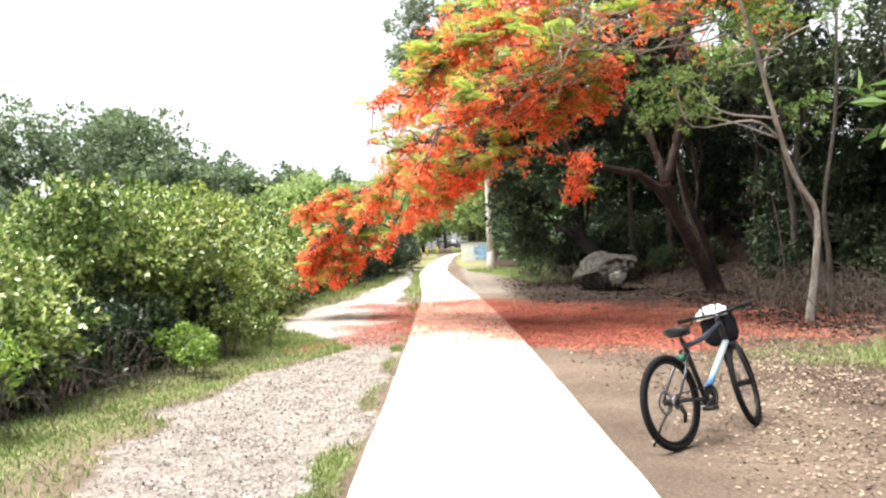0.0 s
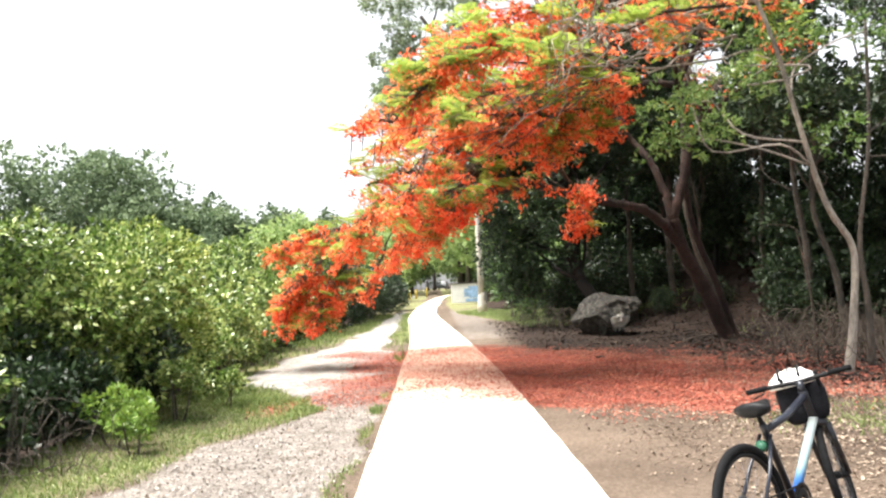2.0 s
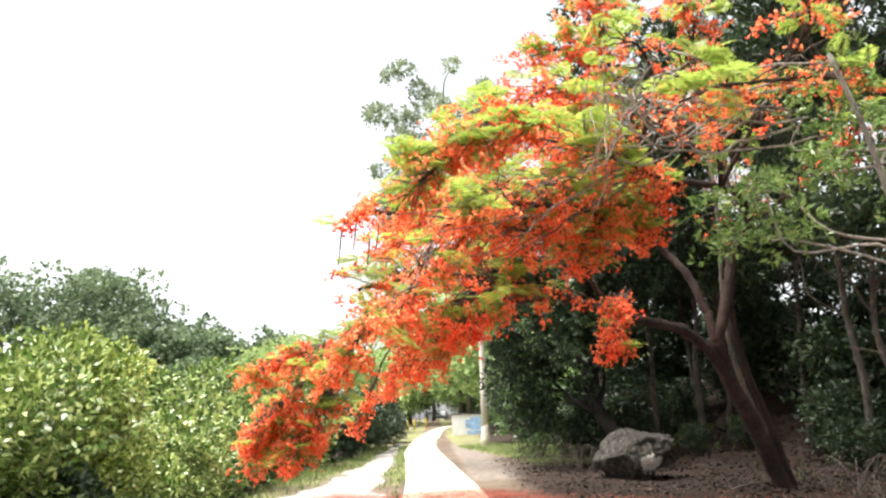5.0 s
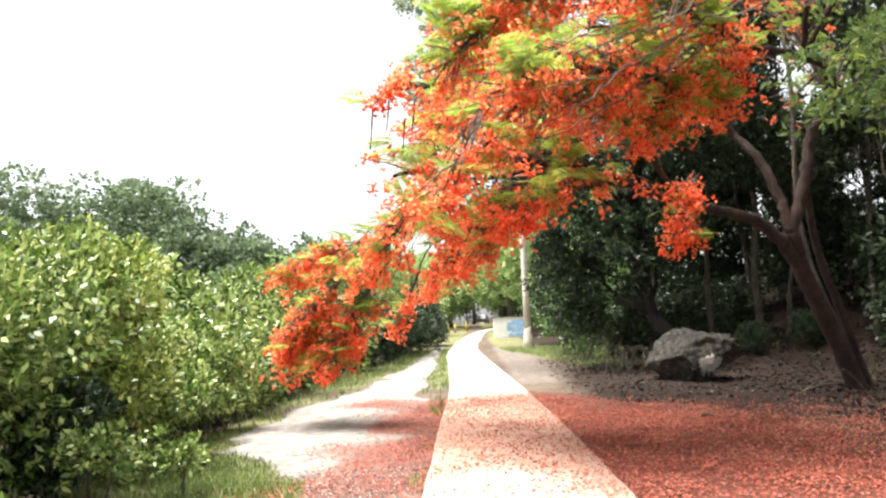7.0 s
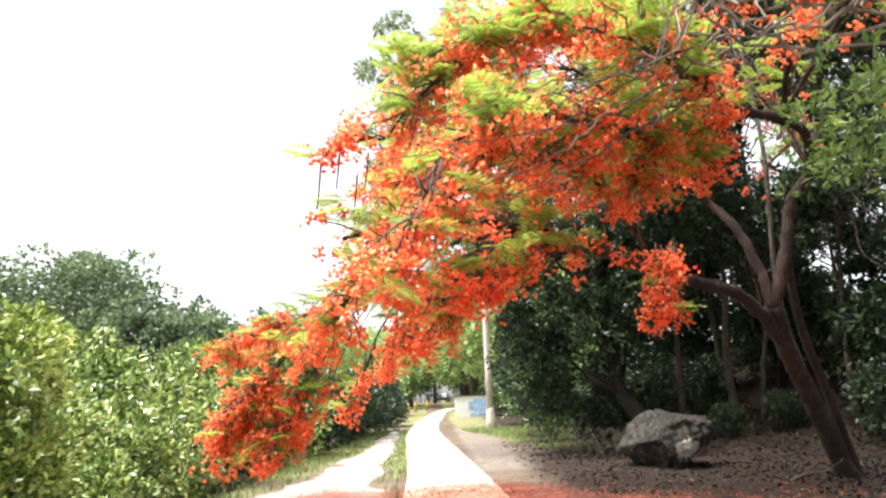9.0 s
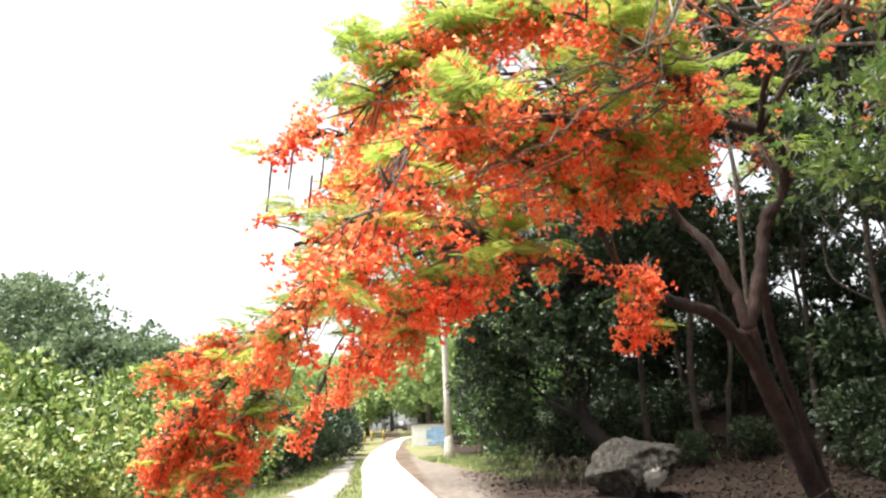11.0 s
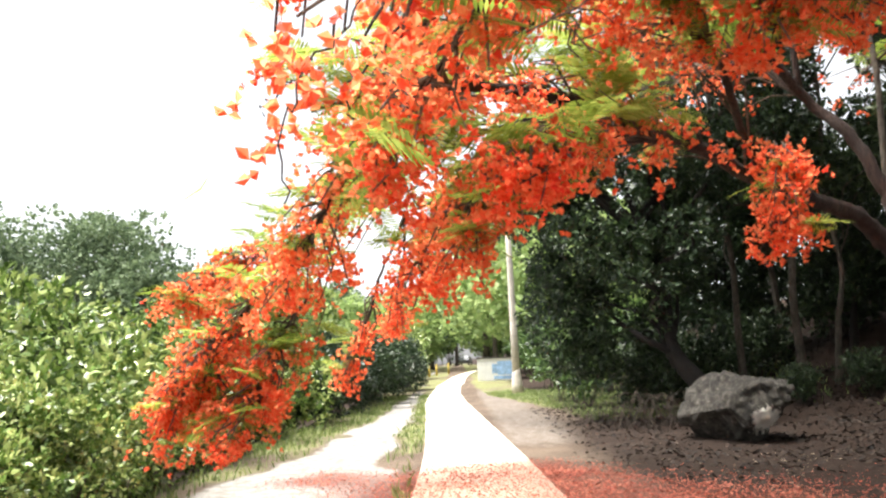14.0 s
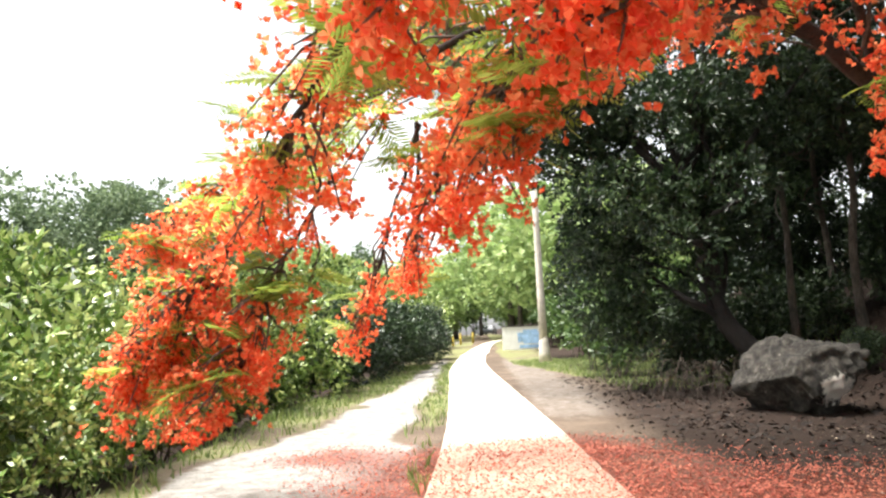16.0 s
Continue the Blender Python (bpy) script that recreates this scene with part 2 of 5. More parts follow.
def path_half(y):
    return np.interp(y, [4, 17, 24, 45, 60, 70, 78, 84], [0.9, 0.88, 0.8, 0.8, 0.72, 0.45, 0.25, 0.12])


def value_noise(x, y, scale, seed=0):
    """Smooth noise from 0 to 1 on the plan."""
    g = np.random.default_rng(seed).random((64, 64))
    x, y = np.asarray(x) / scale + 100, np.asarray(y) / scale + 100
    i, j = np.floor(x).astype(int), np.floor(y).astype(int)
    u, v = smooth01(x - i), smooth01(y - j)
    return (g[i % 64, j % 64] * (1 - u) + g[(i + 1) % 64, j % 64] * u) * (1 - v) + (g[i % 64, (j + 1) % 64] * (1 - u) + g[(i + 1) % 64, (j + 1) % 64] * u) * v


def sand_cover(x, y):
    """The pale wheel track beside the path."""
    left = np.interp(y, [-10, 5, 8, 10, 12, 14, 16, 20, 27, 37, 45, 60], [-1.9, -2.3, -2.75, -2.3, -1.5, -2.3, -3.5, -3.6, -2.7, -2.6, -2.5, -2.2])
    right = np.interp(y, [-10, 5, 8, 12, 14, 18, 22, 35, 50, 60], [-1.0, -1.0, -0.75, -0.7, -0.7, -0.75, -1.25, -1.6, -2.0, -2.1])
    wob = 0.5 * (value_noise(x, y, 0.7, 3) - 0.5)
    track = smooth01((x - left + wob) / 0.4 + 0.5) * smooth01((right - x + wob) / 0.3 + 0.5)
    shoulder = smooth01((x - 0.5) / 0.5) * smooth01((y - 22.5) / 3) * smooth01((3.7 - x + wob) / 2) * smooth01((60 - y) / 10)
    return np.maximum(track, 0.50 * shoulder)


def grass_cover(x, y):
    """Where grass stands."""
    n1, n2 = value_noise(x, y, 0.9, 5), value_noise(x, y, 2.6, 6)
    verge = smooth01((-0.6 - x) / 0.3) * smooth01((x + 4.6) / 0.5) * (1 - sand_cover(x, y))
    patch = np.exp(-(((x - 6.6) / 2.6) ** 2 + ((y - 9.6) / 1.1) ** 2)) * 1.4
    far = smooth01((y - 27) / 5) * smooth01((x - np.interp(y, [27, 36, 46, 60], [2.9, 2.4, 1.1, 0.5])) / 0.6) * 1.1
    wood = 0.25 * smooth01((x - 6) / 2) * smooth01((y - 11) / 2)
    return np.clip(np.maximum.reduce([verge, patch, far, wood * n2]) * (0.35 + 0.9 * n1) * (0.6 + 0.6 * n2), 0, 1)


def petal_cover(x, y):
    """Where the blossom has fallen: under the crown."""
    edge = 0.9 * (value_noise(x, y, 1.1, 8) - 0.5)
    p = smooth01((y - 11.6 + 1.7 * smooth01((x - 0.9) / 1.0) + edge * 2) / 2.0) * smooth01((22.6 - y + edge + 0.12 * np.minimum(x, 0) - 1.6 * smooth01((x - 1.0) / 2)) / (1.6 + 1.8 * smooth01((x - 1.0) / 2)))
    # Thinned to the right and back, which puts tree shade into the carpet's colour.
    return p * smooth01((x + 2.7 + edge * 2) / 1.3) * smooth01((9.0 - x + edge * 2) / 3.5) * (1 - 0.6 * smooth01((x - 3.0) / 3)) * (1 - 0.75 * smooth01((x - 2.3) / 2) * smooth01((y - 15.5) / 3)) * (1 - 0.45 * smooth01((y - 17.5) / 3) * smooth01((x - 1.0) / 1.0))


# ---- ground ----
def ground_material():
    m, nt, b = nodes_of("ground_earth")
    oc = obj_coord(nt)
    fine, mid, big = add_noise(nt, 38, 6, 0.7, oc), add_noise(nt, 4.5, 6, 0.65, oc), add_noise(nt, 0.6, 4, 0.6, oc)

    def cover(name, wobble, lo, hi):
        a = nt.nodes.new("ShaderNodeAttribute")
        a.attribute_name = name
        f = add_math(nt, "ADD", a.outputs["Fac"], add_math(nt, "MULTIPLY_ADD", mid.outputs[0], wobble, -0.5 * wobble))
        mr = nt.nodes.new("ShaderNodeMapRange")
        mr.inputs[1].default_value, mr.inputs[2].default_value = lo, hi
        nt.links.new(f, mr.inputs[0])
        return mr.outputs[0]

    earth = add_ramp(nt, fine.outputs[0], [(0.25, (0.072, 0.052, 0.039)), (0.5, (0.145, 0.110, 0.085)), (0.75, (0.26, 0.205, 0.165))])
    dark = add_ramp(nt, big.outputs[0], [(0.35, (0.62, 0.6, 0.58)), (0.65, (1.1, 1.08, 1.05))])
    earth = add_mix(nt, 1.0, earth.outputs[0], dark.outputs[0], "MULTIPLY")
    sand = add_ramp(nt, fine.outputs[0], [(0.25, (0.095, 0.083, 0.074)), (0.5, (0.265, 0.238, 0.217)), (0.8, (0.47, 0.435, 0.405))])
    worn = add_ramp(nt, mid.outputs[0], [(0.35, (0.60, 0.58, 0.55)), (0.62, (1.08, 1.07, 1.06))])
    sand = add_mix(nt, 1.0, sand.outputs[0], worn.outputs[0], "MULTIPLY")
    # Paler sand farther up the track, with sunlight put into its colour.
    pale = add_ramp(nt, fine.outputs[0], [(0.25, (0.18, 0.17, 0.16)), (0.6, (0.39, 0.375, 0.355))])
    pale = add_mix(nt, 1.0, pale.outputs[0], worn.outputs[0], "MULTIPLY")
    sand = add_mix(nt, cover("sunlit_pale_sand", 0.5, 0.2, 0.8), sand, pale)
    sod = add_ramp(nt, fine.outputs[0], [(0.3, (0.085, 0.095, 0.036)), (0.7, (0.27, 0.265, 0.13))])
    # Leaf mould brown, taken darker to hold the shade under trees and mangroves.
    mould_shade = add_ramp(nt, fine.outputs[0], [(0.3, (0.011, 0.008, 0.006)), (0.7, (0.050, 0.031, 0.023))])
    red = add_ramp(nt, fine.outputs[0], [(0.3, (0.085, 0.027, 0.020)), (0.7, (0.25, 0.076, 0.050))])
    c = add_mix(nt, cover("sand", 0.5, 0.3, 0.7), earth, sand)
    c = add_mix(nt, cover("grass", 0.7, 0.3, 0.75), c, sod.outputs[0])
    c = add_mix(nt, cover("mould_shade", 0.6, 0.3, 0.8), c, mould_shade.outputs[0])
    c = add_mix(nt, add_math(nt, "MULTIPLY", cover("petals", 0.8, 0.35, 0.95), 0.75), c, red.outputs[0])
    nt.links.new(c, b.inputs["Base Color"])
    b.inputs["Roughness"].default_value = 0.95
    b.inputs["Specular IOR Level"].default_value = 0.2
    h = add_math(nt, "ADD", fine.outputs[0], add_math(nt, "MULTIPLY", mid.outputs[0], 1.5))
    add_bump(nt, b, h, 0.8, 0.03)
    return m


def build_ground():
    xs = np.concatenate([[-3000, -900, -300, -120, -60, -35, -22], np.arange(-15, 18, 0.2), [20, 24, 30, 45, 80, 200, 900, 3000]])
    ys = np.concatenate([[-3000, -800, -200, -60, -25, -10], np.arange(-4, 62, 0.25), np.arange(64, 140, 4), [160, 220, 400, 900, 3000]])
    gx, gy = np.meshgrid(xs, ys, indexing="ij")
    b = Builder()
    i, j = np.meshgrid(np.arange(len(xs) - 1), np.arange(len(ys) - 1), indexing="ij")
    n = len(ys)
    q = np.stack([i * n + j, (i + 1) * n + j, (i + 1) * n + j + 1, i * n + j + 1], -1).reshape(-1, 4)
    b.add(np.stack([gx, gy, ground_z(gx, gy)], -1), q)
    ob = part("ground", b, ground_material())
    x, y = gx.ravel(), gy.ravel()
    # Covers real leaf mould and also paints shade under wood, crown and mangroves.
    mould_shade = np.maximum(smooth01((x - 6.3) / 2.5) * smooth01((y - 10.5) / 2), smooth01((-3.75 - x) / 0.7))
    mould_shade = np.maximum(mould_shade, (0.55 + 0.3 * smooth01((y - 12) / 3)) * smooth01((x - 2.2) / 1.5))
    mould_shade = np.maximum(mould_shade, smooth01((x - 1.0) / 2.0) * smooth01((y - 16.0) / 3) * smooth01((33 - y) / 8))
    mould_shade = np.maximum(mould_shade, smooth01((x - 4.4) / 1.2) * smooth01((y - 11.3) / 1.5))
    mould_shade = np.maximum(mould_shade, smooth01((x - 4.6) / 1.0) * smooth01((y - 22.0) / 1.5))
    for key, val in (("sand", sand_cover(x, y)), ("sunlit_pale_sand", smooth01((y - 11.5) / 4) * smooth01((0.2 - x) / 0.5)), ("grass", grass_cover(x, y)), ("petals", petal_cover(x, y)), ("mould_shade", mould_shade)):
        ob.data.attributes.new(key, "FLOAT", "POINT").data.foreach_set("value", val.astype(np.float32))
    tagged(ob, "bare sandy earth with leaf mould, painted-in tree shade, sod and fallen red blossom", "ground", kind="structure")


def path_material():
    m, nt, b = nodes_of("path_concrete")
    oc = obj_coord(nt)
    fine, mid, big = add_noise(nt, 60, 5, 0.7, oc), add_noise(nt, 5, 6, 0.65, oc), add_noise(nt, 0.9, 4, 0.6, oc)
    c = add_ramp(nt, fine.outputs[0], [(0.2, (0.56, 0.52, 0.46)), (0.6, (0.72, 0.68, 0.61)), (0.9, (0.80, 0.77, 0.71))])
    s = add_ramp(nt, mid.outputs[0], [(0.3, (0.80, 0.77, 0.72)), (0.6, (1.03, 1.02, 1.0))])
    s2 = add_ramp(nt, big.outputs[0], [(0.3, (0.88, 0.86, 0.82)), (0.7, (1.05, 1.04, 1.03))])
    col = add_mix(nt, 1.0, add_mix(nt, 1.0, c.outputs[0], s.outputs[0], "MULTIPLY"), s2.outputs[0], "MULTIPLY")
    a = nt.nodes.new("ShaderNodeAttribute")
    a.attribute_name = "petals"
    f = add_math(nt, "MULTIPLY", a.outputs["Fac"], add_ramp(nt, mid.outputs[0], [(0.25, (0.62, 0.62, 0.62)), (0.75, (1.0, 1.0, 1.0))]).outputs[0])
    # Petal tint, deepened so that it also paints the crown's shade on the slab.
    col = add_mix(nt, f, col, (0.46, 0.265, 0.195))
    nt.links.new(col, b.inputs["Base Color"])
    b.inputs["Roughness"].default_value = 0.9
    add_bump(nt, b, add_math(nt, "ADD", fine.outputs[0], mid.outputs[0]), 0.5, 0.008)
    return m


def build_path():
    ys = np.concatenate([np.arange(-14, 60, 0.25), np.arange(60, 84, 1.0)])
    c, h = path_center(ys), path_half(ys)
    c = np.convolve(np.pad(c, 8, "edge"), np.ones(17) / 17, "valid")
    chip = 0.022 * (value_noise(ys, 0 * ys, 0.55, 11) - 0.5), 0.016 * (value_noise(ys, 0 * ys + 9, 0.45, 12) - 0.5)
    z0 = 0.75 * smooth01((ys - 48) / 30) + 0.45 * smooth01((ys - 74) / 60) + 0.035
    rows = []
    for s, dz in ((-1, -0.09), (-1, -0.012), (-0.985, 0), (-0.5, 0.006), (0, 0.01), (0.5, 0.006), (0.985, 0), (1, -0.012), (1, -0.09)):
        w = h + (chip[0] if s < 0 else chip[1]) * (abs(s) > 0.9)
        rows.append(np.stack([c + s * w, ys, z0 + dz], -1))
    v = np.stack(rows, 1)
    m = len(rows)
    i, j = np.meshgrid(np.arange(len(ys) - 1), np.arange(m - 1), indexing="ij")
    q = np.stack([i * m + j, i * m + j + 1, (i + 1) * m + j + 1, (i + 1) * m + j], -1).reshape(-1, 4)
    ob = part("path", Builder().add(v, q), path_material())
    p = v.reshape(-1, 3)
    ob.data.attributes.new("petals", "FLOAT", "POINT").data.foreach_set("value", petal_cover(p[:, 0], p[:, 1]).astype(np.float32))
    tagged(ob, "pale concrete footpath, strewn with red petals and tinted with painted shade under the tree", "path", kind="structure")


build_ground()
build_path()


def surface_z(x, y):
    """Height of what lies on top: the path's slab, or the ground."""
    on = np.abs(x - path_center(y)) < path_half(y) - 0.02
    slab = 0.75 * smooth01((y - 48) / 30) + 0.45 * smooth01((y - 74) / 60) + 0.042
    return np.where(on, slab, ground_z(x, y))


# ---- flame tree ----
def pinnate(builder, base, way, length, pairs=15):
    """Feathery fronds: a stalk with two rows of slim pinnae that sag a little."""
    n = len(base)
    way = unit(way)
    side = unit(np.cross(way, np.array([0, 0, 1.0]) + rng.normal(size=(n, 3)) * 0.25))
    up = np.cross(side, way)
    s = np.linspace(0.12, 1.0, pairs)
    L = np.asarray(length)[:, None, None]
    stem = base[:, None] + way[:, None] * L * s[None, :, None] - np.array([0, 0, 1.0]) * L * 0.22 * (s ** 2)[None, :, None]
    for sign in (-1, 1):
        reach = (0.34 * np.sin(np.pi * (0.12 + 0.82 * s)))[None, :, None] * L
        out = side[:, None] * sign + way[:, None] * 0.45 - up[:, None] * 0.12 + rng.normal(size=(n, pairs, 3)) * 0.06
        tip = stem + out * reach
        w = way[:, None] * L * 0.027
        mid = stem + out * reach * 0.5
        v = np.stack([stem, mid - w, tip, mid + w], 2)
        builder.add(v, np.arange(4 * n * pairs).reshape(-1, 4))
    thin = way * np.asarray(length)[:, None] * 0.5
    v = np.stack([base - side * 0.004, base + side * 0.004, base + thin + side * 0.003, base + thin - side * 0.003], 1)
    builder.add(v, np.arange(4 * n).reshape(n, 4))


def flowers(builder, centers, spread, per):
    """Trusses of open flowers with four or five petals each."""
    n = len(centers)
    c = np.repeat(centers, per, 0) + rng.normal(size=(n * per, 3)) * np.repeat(spread, per)[:, None] * np.array([1, 1, 0.8])
    face = unit(rng.normal(size=c.shape) + np.array([0, 0, 0.5]))
    for _ in range(4):
        way = unit(np.cross(face, rng.normal(size=c.shape)) + face * 0.35)
        leaf_cloud(builder, c, way, rng.uniform(0.037, 0.060, len(c)), rng.uniform(0.032, 0.049, len(c)), 0.2)


def build_flame_tree():
    tree = thing("flame_tree", pose(6.85, 20.6, 0), "spreading flame tree in full orange-red bloom arching over the path", "tree")
    root = np.array([6.85, 20.6, 0.0])
    b = Builder()
    tube(b, spline([(6.95, 20.7, -0.15), (6.8, 20.55, 0.15), (6.39, 20.2, 0.92), (5.95, 19.8, 1.6), (5.57, 19.4, 2.13), (5.27, 19.0, 2.8)]) - root, 0.18, 0.135, 14, 0.08, 0.10)
    part("trunk", b, M_FLAMEBARK, tree)
    b = Builder()
    tube(b, spline([(7.15, 20.75, -0.1), (6.85, 20.5, 0.7), (6.5, 20.2, 1.5), (6.1, 19.8, 2.2), (5.8, 19.4, 2.9), (5.62, 19.05, 3.5)]) - root, 0.085, 0.06, 10, 0.08, 0.05)
    part("side_stem", b, M_FLAMEBARK, tree, "thinner second stem rising beside the trunk")
    twig, frond, bloom = Builder(), Builder(), Builder()

    def bough(points, r0, r1, spread, start, trusses, fronds, per=11):
        line = spline(points, 7)
        bb = Builder()
        tube(bb, line + rng.normal(size=line.shape) * 0.012 - root, r0, r1, 8, 0.06)
        part("limb" if r0 > 0.05 else "branch", bb, M_FLAMEBARK, tree)
        a = int(start * len(line))
        along = line[a:]
        trusses, fronds = int(trusses * 1.05), int(fronds * 1.1)
        k = trusses + fronds
        pick = rng.integers(0, len(along), k)
        at = along[pick]
        off = unit(rng.normal(size=(k, 3))) * (spread * rng.uniform(0.15, 1.1, k))[:, None] * np.array([1, 1, 0.75])
        off[:trusses, 2] -= 0.18 * spread
        off[trusses:] *= 0.75
        off[trusses:, 2] += 0.32 * spread
        off[trusses:, 0] += 0.16 * spread
        tip = at + off
        flowers(bloom, tip[:trusses] - root, rng.uniform(0.045, 0.09, trusses), per)
        away = unit(off * np.array([1, 1, 0.3]) + rng.normal(size=off.shape) * 0.5 * spread + np.array([-0.2, -0.2, 0]) * spread)
        crowns = tip[trusses:][::2]
        fan = 5 * len(crowns)
        spin = rng.uniform(0, 2 * np.pi, len(crowns))[:, None] + np.arange(5) * 0.62 + rng.normal(size=(len(crowns), 5)) * 0.12
        flat = np.stack([np.cos(spin), np.sin(spin), rng.normal(size=spin.shape) * 0.12 + 0.08], -1).reshape(-1, 3)
        pinnate(frond, np.repeat(crowns - root, 5, 0), flat * 0.8 + np.repeat(away[trusses:][::2], 5, 0) * 0.6, rng.uniform(0.26, 0.46, fan))
        for i, e in [] if per < 11 else list(zip(pick, tip))[::2] if len(pick) > 90 else list(zip(pick, tip)):
            s = line[max(0, a + i - rng.integers(2, 7))]
            m = (s + e) / 2 + rng.normal(size=3) * 0.05 + np.array([0, 0, 0.07])
            tube(twig, np.array([s, m, e]) - root, min(0.014, r0), 0.005, 4)

    low = [(5.55, 19.35, 2.15), (5.1, 19.0, 2.62), (4.58, 18.6, 2.95), (3.86, 18.0, 3.05), (2.97, 17.2, 3.15), (1.97, 16.2, 3.3), (0.9, 15.4, 3.45), (-0.2, 14.9, 3.45), (-1.0, 14.7, 3.25)]
    bough(low, 0.125, 0.02, 0.55, 0.62, 60, 40)
    bough([(0.9, 15.5, 3.45), (-0.3, 16.3, 3.3), (-1.4, 17.0, 2.8), (-2.2, 17.7, 2.2), (-2.7, 18.1, 1.6), (-2.9, 18.2, 1.0)], 0.028, 0.008, 0.55, 0.3, 112, 56)
    bough([(-1.4, 17.1, 2.8), (-2.3, 17.9, 2.7), (-3.0, 18.5, 2.5), (-3.4, 18.8, 2.35)], 0.02, 0.008, 0.32, 0.3, 66, 20)
    bough([(-1.2, 17.0, 2.6), (-1.8, 17.5, 1.9), (-2.1, 17.7, 1.3), (-2.4, 17.5, 0.9)], 0.016, 0.006, 0.45, 0.35, 76, 30)
    bough([(-2.2, 17.7, 2.2), (-2.9, 17.7, 1.5), (-3.1, 17.6, 0.95)], 0.015, 0.006, 0.28, 0.4, 45, 8)
    bough([(0.9, 15.4, 3.45), (0.2, 16.0, 3.1), (-0.3, 16.6, 2.65), (-0.4, 17.0, 2.3)], 0.03, 0.008, 0.42, 0.3, 68, 34)
    bough([(-0.5, 16.7, 2.9), (-0.9, 18.6, 2.6), (-1.3, 19.7, 1.9), (-1.65, 20.1, 1.35)], 0.018, 0.006, 0.22, 0.6, 22, 6)
    bough([(-0.5, 16.7, 2.9), (-0.7, 19.2, 2.6), (-0.95, 20.6, 2.0)], 0.018, 0.006, 0.25, 0.6, 22, 6)
    bough([(5.27, 19.0, 2.75), (5.58, 19.0, 3.64), (5.74, 19.0, 4.41), (6.03, 18.8, 4.93), (5.76, 18.3, 5.37), (5.11, 17.6, 5.35), (4.22, 16.8, 5.22), (3.45, 16.0, 4.83), (2.48, 15.0, 4.35), (1.6, 14.0, 4.15), (0.7, 13.2, 4.0), (0.1, 12.7, 3.6)], 0.115, 0.015, 0.55, 0.6, 110, 60)
    bough([(4.22, 16.8, 5.22), (3.0, 15.6, 5.45), (1.8, 14.5, 5.4), (0.8, 13.9, 5.15), (0.1, 13.9, 4.7), (-0.5, 14.3, 4.2)], 0.045, 0.01, 0.58, 0.3, 130, 85)
    bough([(5.11, 17.6, 5.35), (4.6, 16.0, 5.75), (4.2, 14.5, 5.8), (3.6, 13.2, 5.4), (2.8, 12.5, 4.9)], 0.045, 0.01, 0.6, 0.3, 48, 42)
    bough([(5.27, 19.0, 2.75), (5.15, 19.1, 3.4), (4.92, 19.3, 4.13), (4.53, 19.6, 4.77), (3.6, 18.8, 5.3), (2.4, 17.5, 5.4), (1.2, 16.5, 5.1), (0.2, 15.8, 4.6), (-0.5, 15.6, 4.0)], 0.095, 0.012, 0.58, 0.55, 120, 55)
    bough([(3.4, 17.5, 3.6), (2.95, 16.7, 3.25), (2.8, 16.35, 2.85), (2.7, 16.25, 2.45)], 0.012, 0.006, 0.26, 0.35, 60, 7)
    bough([(2.48, 15.0, 4.35), (2.2, 14.6, 3.9), (2.0, 14.4, 3.5)], 0.02, 0.008, 0.36, 0.2, 42, 14)
    bough([(3.45, 16.0, 4.83), (3.1, 15.6, 4.3), (3.0, 15.4, 3.9)], 0.02, 0.008, 0.36, 0.2, 45, 12)
    bough([(0.7, 13.2, 4.0), (0.2, 13.3, 3.4), (-0.3, 13.7, 2.9), (-0.5, 14.2, 2.6)], 0.022, 0.008, 0.38, 0.2, 56, 36)
    bough([(1.97, 16.2, 3.3), (1.0, 15.0, 3.05), (0.5, 14.4, 2.75), (0.3, 14.1, 2.55)], 0.03, 0.008, 0.36, 0.3, 48, 22)
    bough([(0.9, 15.4, 3.45), (0.3, 15.3, 2.95), (0.0, 15.3, 2.55), (-0.15, 15.9, 2.25)], 0.022, 0.008, 0.36, 0.3, 50, 26)
    bough([(-0.2, 14.9, 3.45), (-0.8, 15.2, 2.95), (-1.2, 15.6, 2.55), (-1.6, 16.4, 2.2)], 0.018, 0.006, 0.45, 0.2, 56, 36)
    bough([(0.1, 12.7, 3.6), (-0.15, 12.2, 3.0), (-0.35, 11.9, 2.55)], 0.012, 0.005, 0.22, 0.3, 10, 3)
    bough([(2.97, 17.2, 3.15), (2.0, 15.6, 3.9), (1.2, 14.6, 4.0), (0.5, 14.0, 4.1)], 0.04, 0.01, 0.5, 0.35, 70, 60)
    bough([(4.22, 16.8, 5.22), (3.2, 15.2, 4.9), (2.2, 13.8, 4.8), (1.3, 13.0, 4.7)], 0.035, 0.01, 0.5, 0.3, 40, 36)
    bough([(-0.5, 14.3, 4.2), (-0.9, 14.5, 4.25), (-1.2, 14.75, 4.2)], 0.013, 0.006, 0.13, 0.3, 15, 2)
    # Four back boughs added behind the front crown for the shade they cast.
    bough([(4.53, 19.6, 4.77), (3.6, 20.6, 6.8), (2.2, 21.4, 7.4), (0.8, 21.6, 7.2)], 0.04, 0.012, 0.85, 0.2, 43, 55)
    bough([(4.4, 21.2, 5.8), (4.6, 22.8, 7.2), (4.0, 24.4, 7.6), (2.8, 25.4, 7.2)], 0.04, 0.012, 0.85, 0.2, 43, 60)
    bough([(3.6, 18.8, 5.3), (2.6, 18.6, 6.5), (1.6, 18.2, 6.6), (0.7, 17.8, 6.1)], 0.04, 0.012, 0.7, 0.2, 37, 22)
